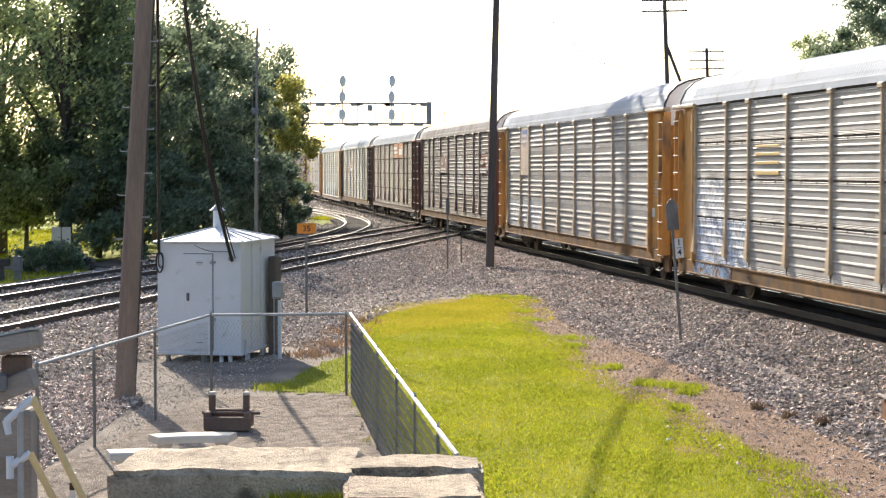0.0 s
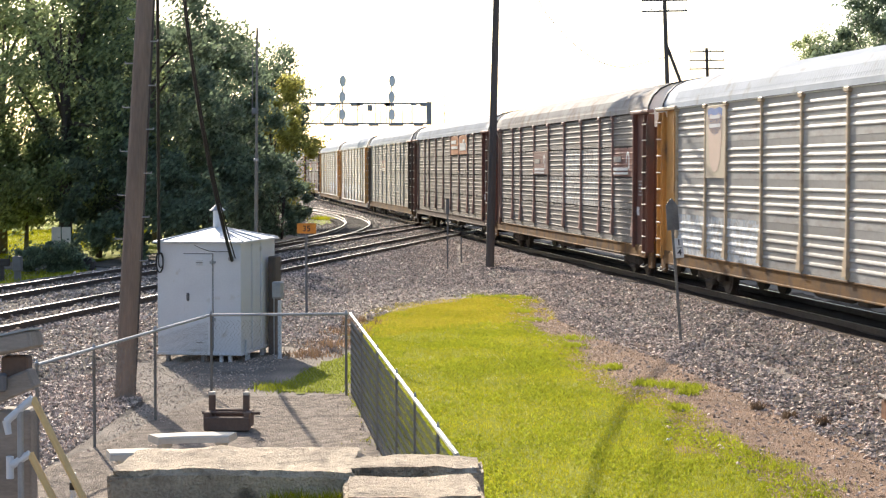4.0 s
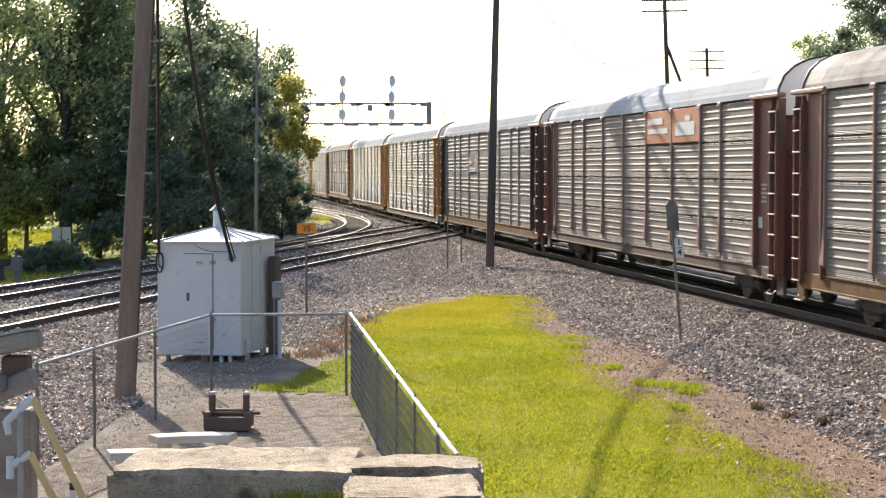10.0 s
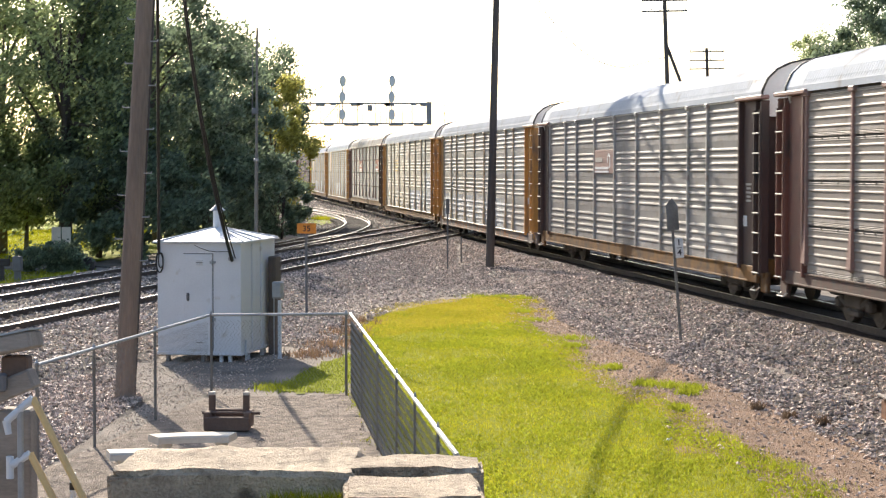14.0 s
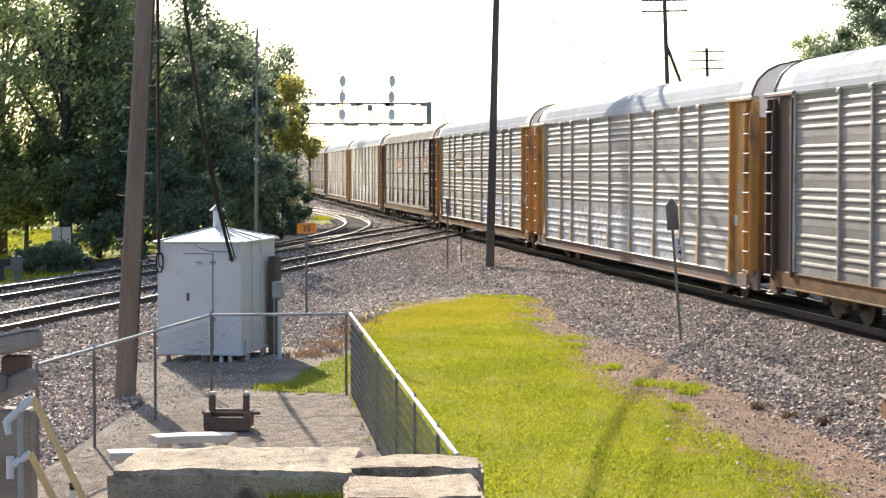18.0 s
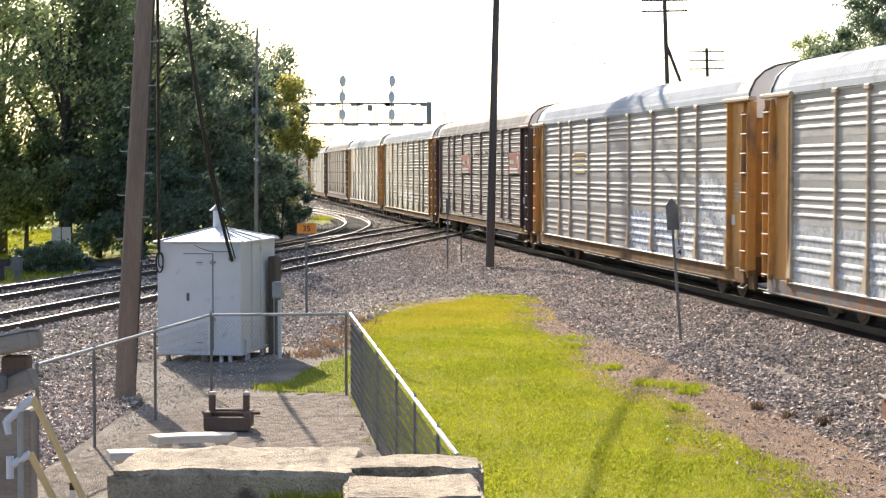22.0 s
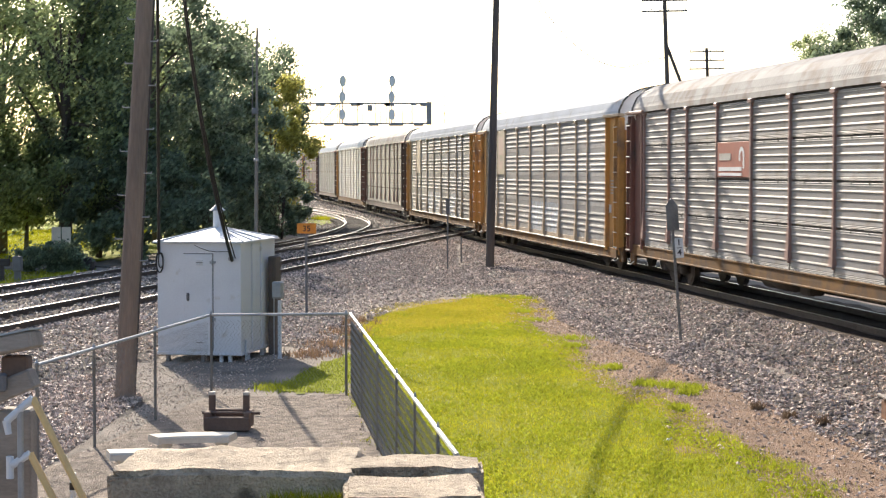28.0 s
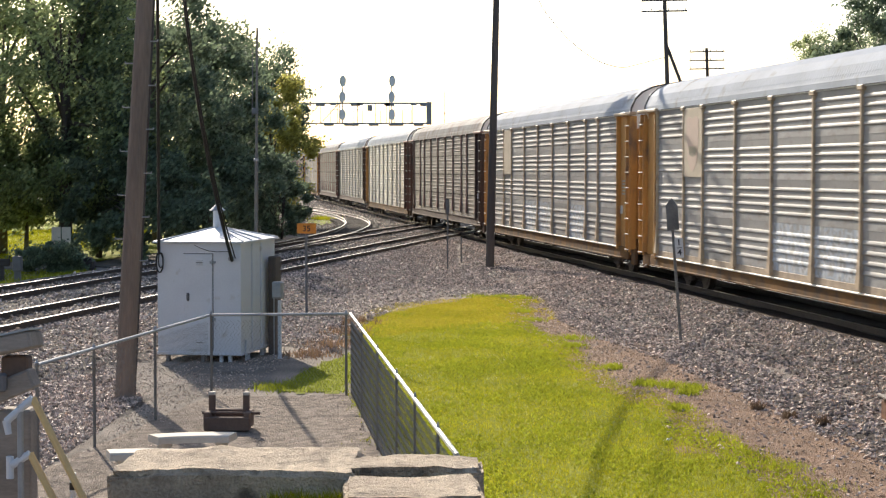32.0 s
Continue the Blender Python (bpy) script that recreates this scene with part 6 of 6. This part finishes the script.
part("elbow", Geo().rod((-0.15, 0, 0.97), (-0.13, 0, 0.84), 0.038, 0.03, 10), M_WHITE, hf)
part("crossbar", Geo().rod((-0.1, 0, 0.55), (0.07, 0, 0.66), 0.036, 0.036, 10), M_WHITE, hf)
part("handle", Geo().rod((0.1, 0, 1.18), (0.62, -0.1, 0.18), 0.034, 0.034, 10), M_STICK, hf)
part("handle", Geo().rod((0.07, 0, 0.66), (0.38, -0.1, 0.1), 0.034, 0.034, 10), M_STICK, hf)
part("sleeve", Geo().rod((0.462, 0.05, -0.45), (0.455, 0.05, 0.47), 0.03, 0.03, 10), M_WHITE, hf, "white pipe stub")
part("band", Geo().rod((0.457, 0.05, 0.31), (0.456, 0.05, 0.38), 0.033, 0.033, 10), M_BLKPAINT, hf)
part("elbow", Geo().rod((-0.125, 0.02, 0.42), (-0.125, 0.02, 0.63), 0.036, 0.036, 10), M_WHITE, hf)

cr = thing("rusty_crate", pose(6.85, 27.0, -0.42, 0, 0, 8), "rusty box with a tilted pale board on top", "crate")
M_RUST = mat("orange_rust", (0.30, 0.15, 0.075), 0.9, 0, (0.19, 0.09, 0.05), 4, 30, 0.3)
part("box", Geo().box((0, 0, 0.14), (0.5, 0.4, 0.3), bevel=0.02), M_RUST, cr)
part("board", Geo().box((0, 0, 0.31), (0.62, 0.5, 0.03), Euler((0.05, 0.12, 0)).to_matrix(), bevel=0.008), M_OLDWOOD, cr)


# ---- trees ----
def tree(x, y, h, r, low, n, leaf, seed, material, label, squash=1.0, size=0.25):
    """Tapered trunk, forking limbs, and a crown of clumps of single leaves with gaps."""
    rr = random.Random(seed)
    t = thing("tree", Matrix.Translation((x, y, -0.45)), label, "tree", "trees")
    g = Geo()
    g.rod((0, 0, -0.2), (0.1, 0, h * 0.45), 0.035 * h * 0.55, 0.02 * h * 0.5, 9)
    clumps = []
    for i in range(16):
        a = i * 2.4 + rr.uniform(-0.3, 0.3)
        z0 = h * rr.uniform(0.2, 0.5)
        q = Vector((math.cos(a) * r * rr.uniform(0.3, 0.6), math.sin(a) * r * rr.uniform(0.3, 0.6), low + (h - low) * rr.uniform(0.25, 0.75)))
        m = Vector((0.08, 0, z0)).lerp(q, 0.5) + Vector((0, 0, 0.4))
        g.rod((0.08, 0, z0), m, 0.011 * h * 0.6, 0.008 * h * 0.5, 6)
        g.rod(m, q, 0.008 * h * 0.5, 0.003 * h, 5)
    part("trunk", g, M_BARK, t, smooth=True)
    zc, hz = (low + h) / 2, (h - low) / 2
    k = 0
    while len(clumps) < leaf:
        v = Vector((rr.gauss(0, 1), rr.gauss(0, 1), rr.gauss(0, 1))).normalized() * rr.random() ** 0.35
        sh = 1.0 - 0.25 * max(0, v.z) ** 2
        c = Vector((v.x * r * sh * squash, v.y * r * sh, zc + v.z * hz))
        c += noise.noise_vector(c * 0.35 + Vector((seed, 0, 0))) * r * 0.22
        clumps.append((c, rr.uniform(0.45, 0.95) * r * 0.26))
    vs, fs = [], []
    n, size = int(n * 1.5), size * 0.8
    for i in range(n):
        c, cr_ = clumps[i % len(clumps)]
        d = Vector((rr.gauss(0, 1), rr.gauss(0, 1), rr.gauss(0, 0.8)))
        p = c + d * cr_ * (0.46 if i % 5 else 0.75)
        if p.z < 0.1:
            p.z = 0.1 + rr.random() * 0.5
        u = Vector((rr.gauss(0, 1), rr.gauss(0, 1), rr.gauss(0, 1))).normalized()
        w = u.orthogonal().normalized()
        e = u.cross(w)
        s = size * rr.uniform(0.6, 1.3)
        o = len(vs)
        vs += [tuple(p - w * s * 0.5), tuple(p + e * s * 0.3), tuple(p + w * s * 0.6), tuple(p - e * s * 0.28 + u * s * 0.12)]
        fs.append((o, o + 1, o + 2, o + 3))
    part("crown", Geo().add(vs, fs), material, t)
    return t


LT = "tall dense dark green deciduous tree beside the tracks"
tree(-19.5, 80.0, 17.0, 6.0, 2.6, 8500, 80, 1, M_LEAF2, "tall light green deciduous tree with sky showing through")
tree(-15.8, 76.0, 16.0, 4.6, 0.6, 18000, 100, 2, M_LEAF2, "tall light green deciduous tree beside the tracks", 1.0, 0.25)
tree(-13.1, 78.0, 13.8, 4.0, 0.3, 20250, 80, 3, M_LEAF, LT, 1.0, 0.25)
tree(-11.1, 86.0, 10.9, 3.4, 0.3, 17550, 70, 4, M_LEAF, LT)
tree(-12.6, 100.0, 11.4, 3.3, 0.3, 15000, 60, 5, M_LEAF, LT)
tree(-10.6, 112.0, 10.2, 2.9, 0.3, 12500, 60, 6, M_LEAF3, "yellow-green sunlit tree at the edge of the grove")
tree(-12.4, 72.5, 5.0, 2.6, 0.0, 9450, 40, 7, M_LEAF, "dark bushy undergrowth tree beside the tracks", 1.3)
tree(-10.4, 80.0, 5.5, 2.6, 0.0, 9450, 40, 8, M_LEAF, "dark bushy undergrowth tree beside the tracks", 1.2)
tree(-9.3, 93.0, 4.8, 2.2, 0.0, 8100, 40, 9, M_LEAF, "dark bushy undergrowth tree beside the tracks")
# This bush takes the darker leaf colour in place of shade.
tree(-14.1, 65.5, 1.1, 1.1, 0.0, 11000, 60, 10, M_LEAF, "green bush beside the tracks, its shade put into darker leaves", 1.3, 0.13)
tree(-14.6, 77.0, 8.2, 2.7, 0.2, 14000, 60, 33, M_LEAF, "dark dense young tree in the grove")
tree(-8.7, 98.0, 4.6, 1.45, 0.0, 9000, 40, 34, M_LEAF, "dark bushy undergrowth tree beside the tracks")
tree(-31.0, 90.0, 14.0, 5.5, 3.2, 9000, 60, 11, M_LEAF2, LT)
tree(-12.2, 118.0, 13.0, 4.0, 0.3, 12150, 60, 12, M_LEAF, LT)
tree(-14.5, 92.0, 15.0, 5.0, 1.0, 13500, 60, 16, M_LEAF, LT)
tree(-17.8, 77.5, 5.8, 2.5, 1.25, 15000, 110, 31, M_LEAF2, "light green low-hanging tree before the far lawn")
tree(-11.4, 124.0, 12.4, 2.1, 3.0, 6000, 45, 26, M_LEAF, LT)
tree(36.5, 142.0, 17.5, 5.4, 1.5, 13000, 80, 27, M_LEAF2, "light green tree standing beyond the train")
tree(-25.0, 134.0, 15.0, 6.0, 3.2, 9000, 60, 21, M_LEAF, LT)
tree(-34.0, 128.0, 15.0, 6.5, 2.5, 6500, 60, 22, M_LEAF2, LT)
tree(-17.5, 104.0, 13.0, 5.0, 0.5, 11000, 60, 23, M_LEAF, LT)
tree(-20.5, 73.0, 9.0, 3.0, 2.4, 8100, 40, 24, M_LEAF2, LT)
tree(31.8, 130.0, 17.8, 5.4, 1.5, 32000, 160, 13, M_LEAF, "dark green tree standing beyond the train", 1.0, 0.36)
tree(31.6, 152.0, 15.8, 4.4, 1.5, 18000, 110, 14, M_LEAF2, "lighter green tree standing beyond the train")
tree(42.0, 140.0, 19.0, 6.5, 3.0, 16200, 80, 15, M_LEAF, "dark green tree standing beyond the train", 1.0, 0.42)


# ---- what moves ----
def motions():
    """The train rolls towards the camera along the line; the wheels of the cars that come near turn."""
    for g_, car in CARS.items():
        walk(car, [(t * 0.5, car_pose(g_, t * 0.5)) for t in range(65)])
        if g_ >= -7:
            for wh, a in WHEELS[car.name]:
                rows = []
                for i in range(0, 481):
                    t = i / 15
                    rows.append((t, pose(0, a, 0.46, -math.degrees(travelled(t) / 0.46) % 360, 0, 0)))
                walk(wh, rows)


motions()
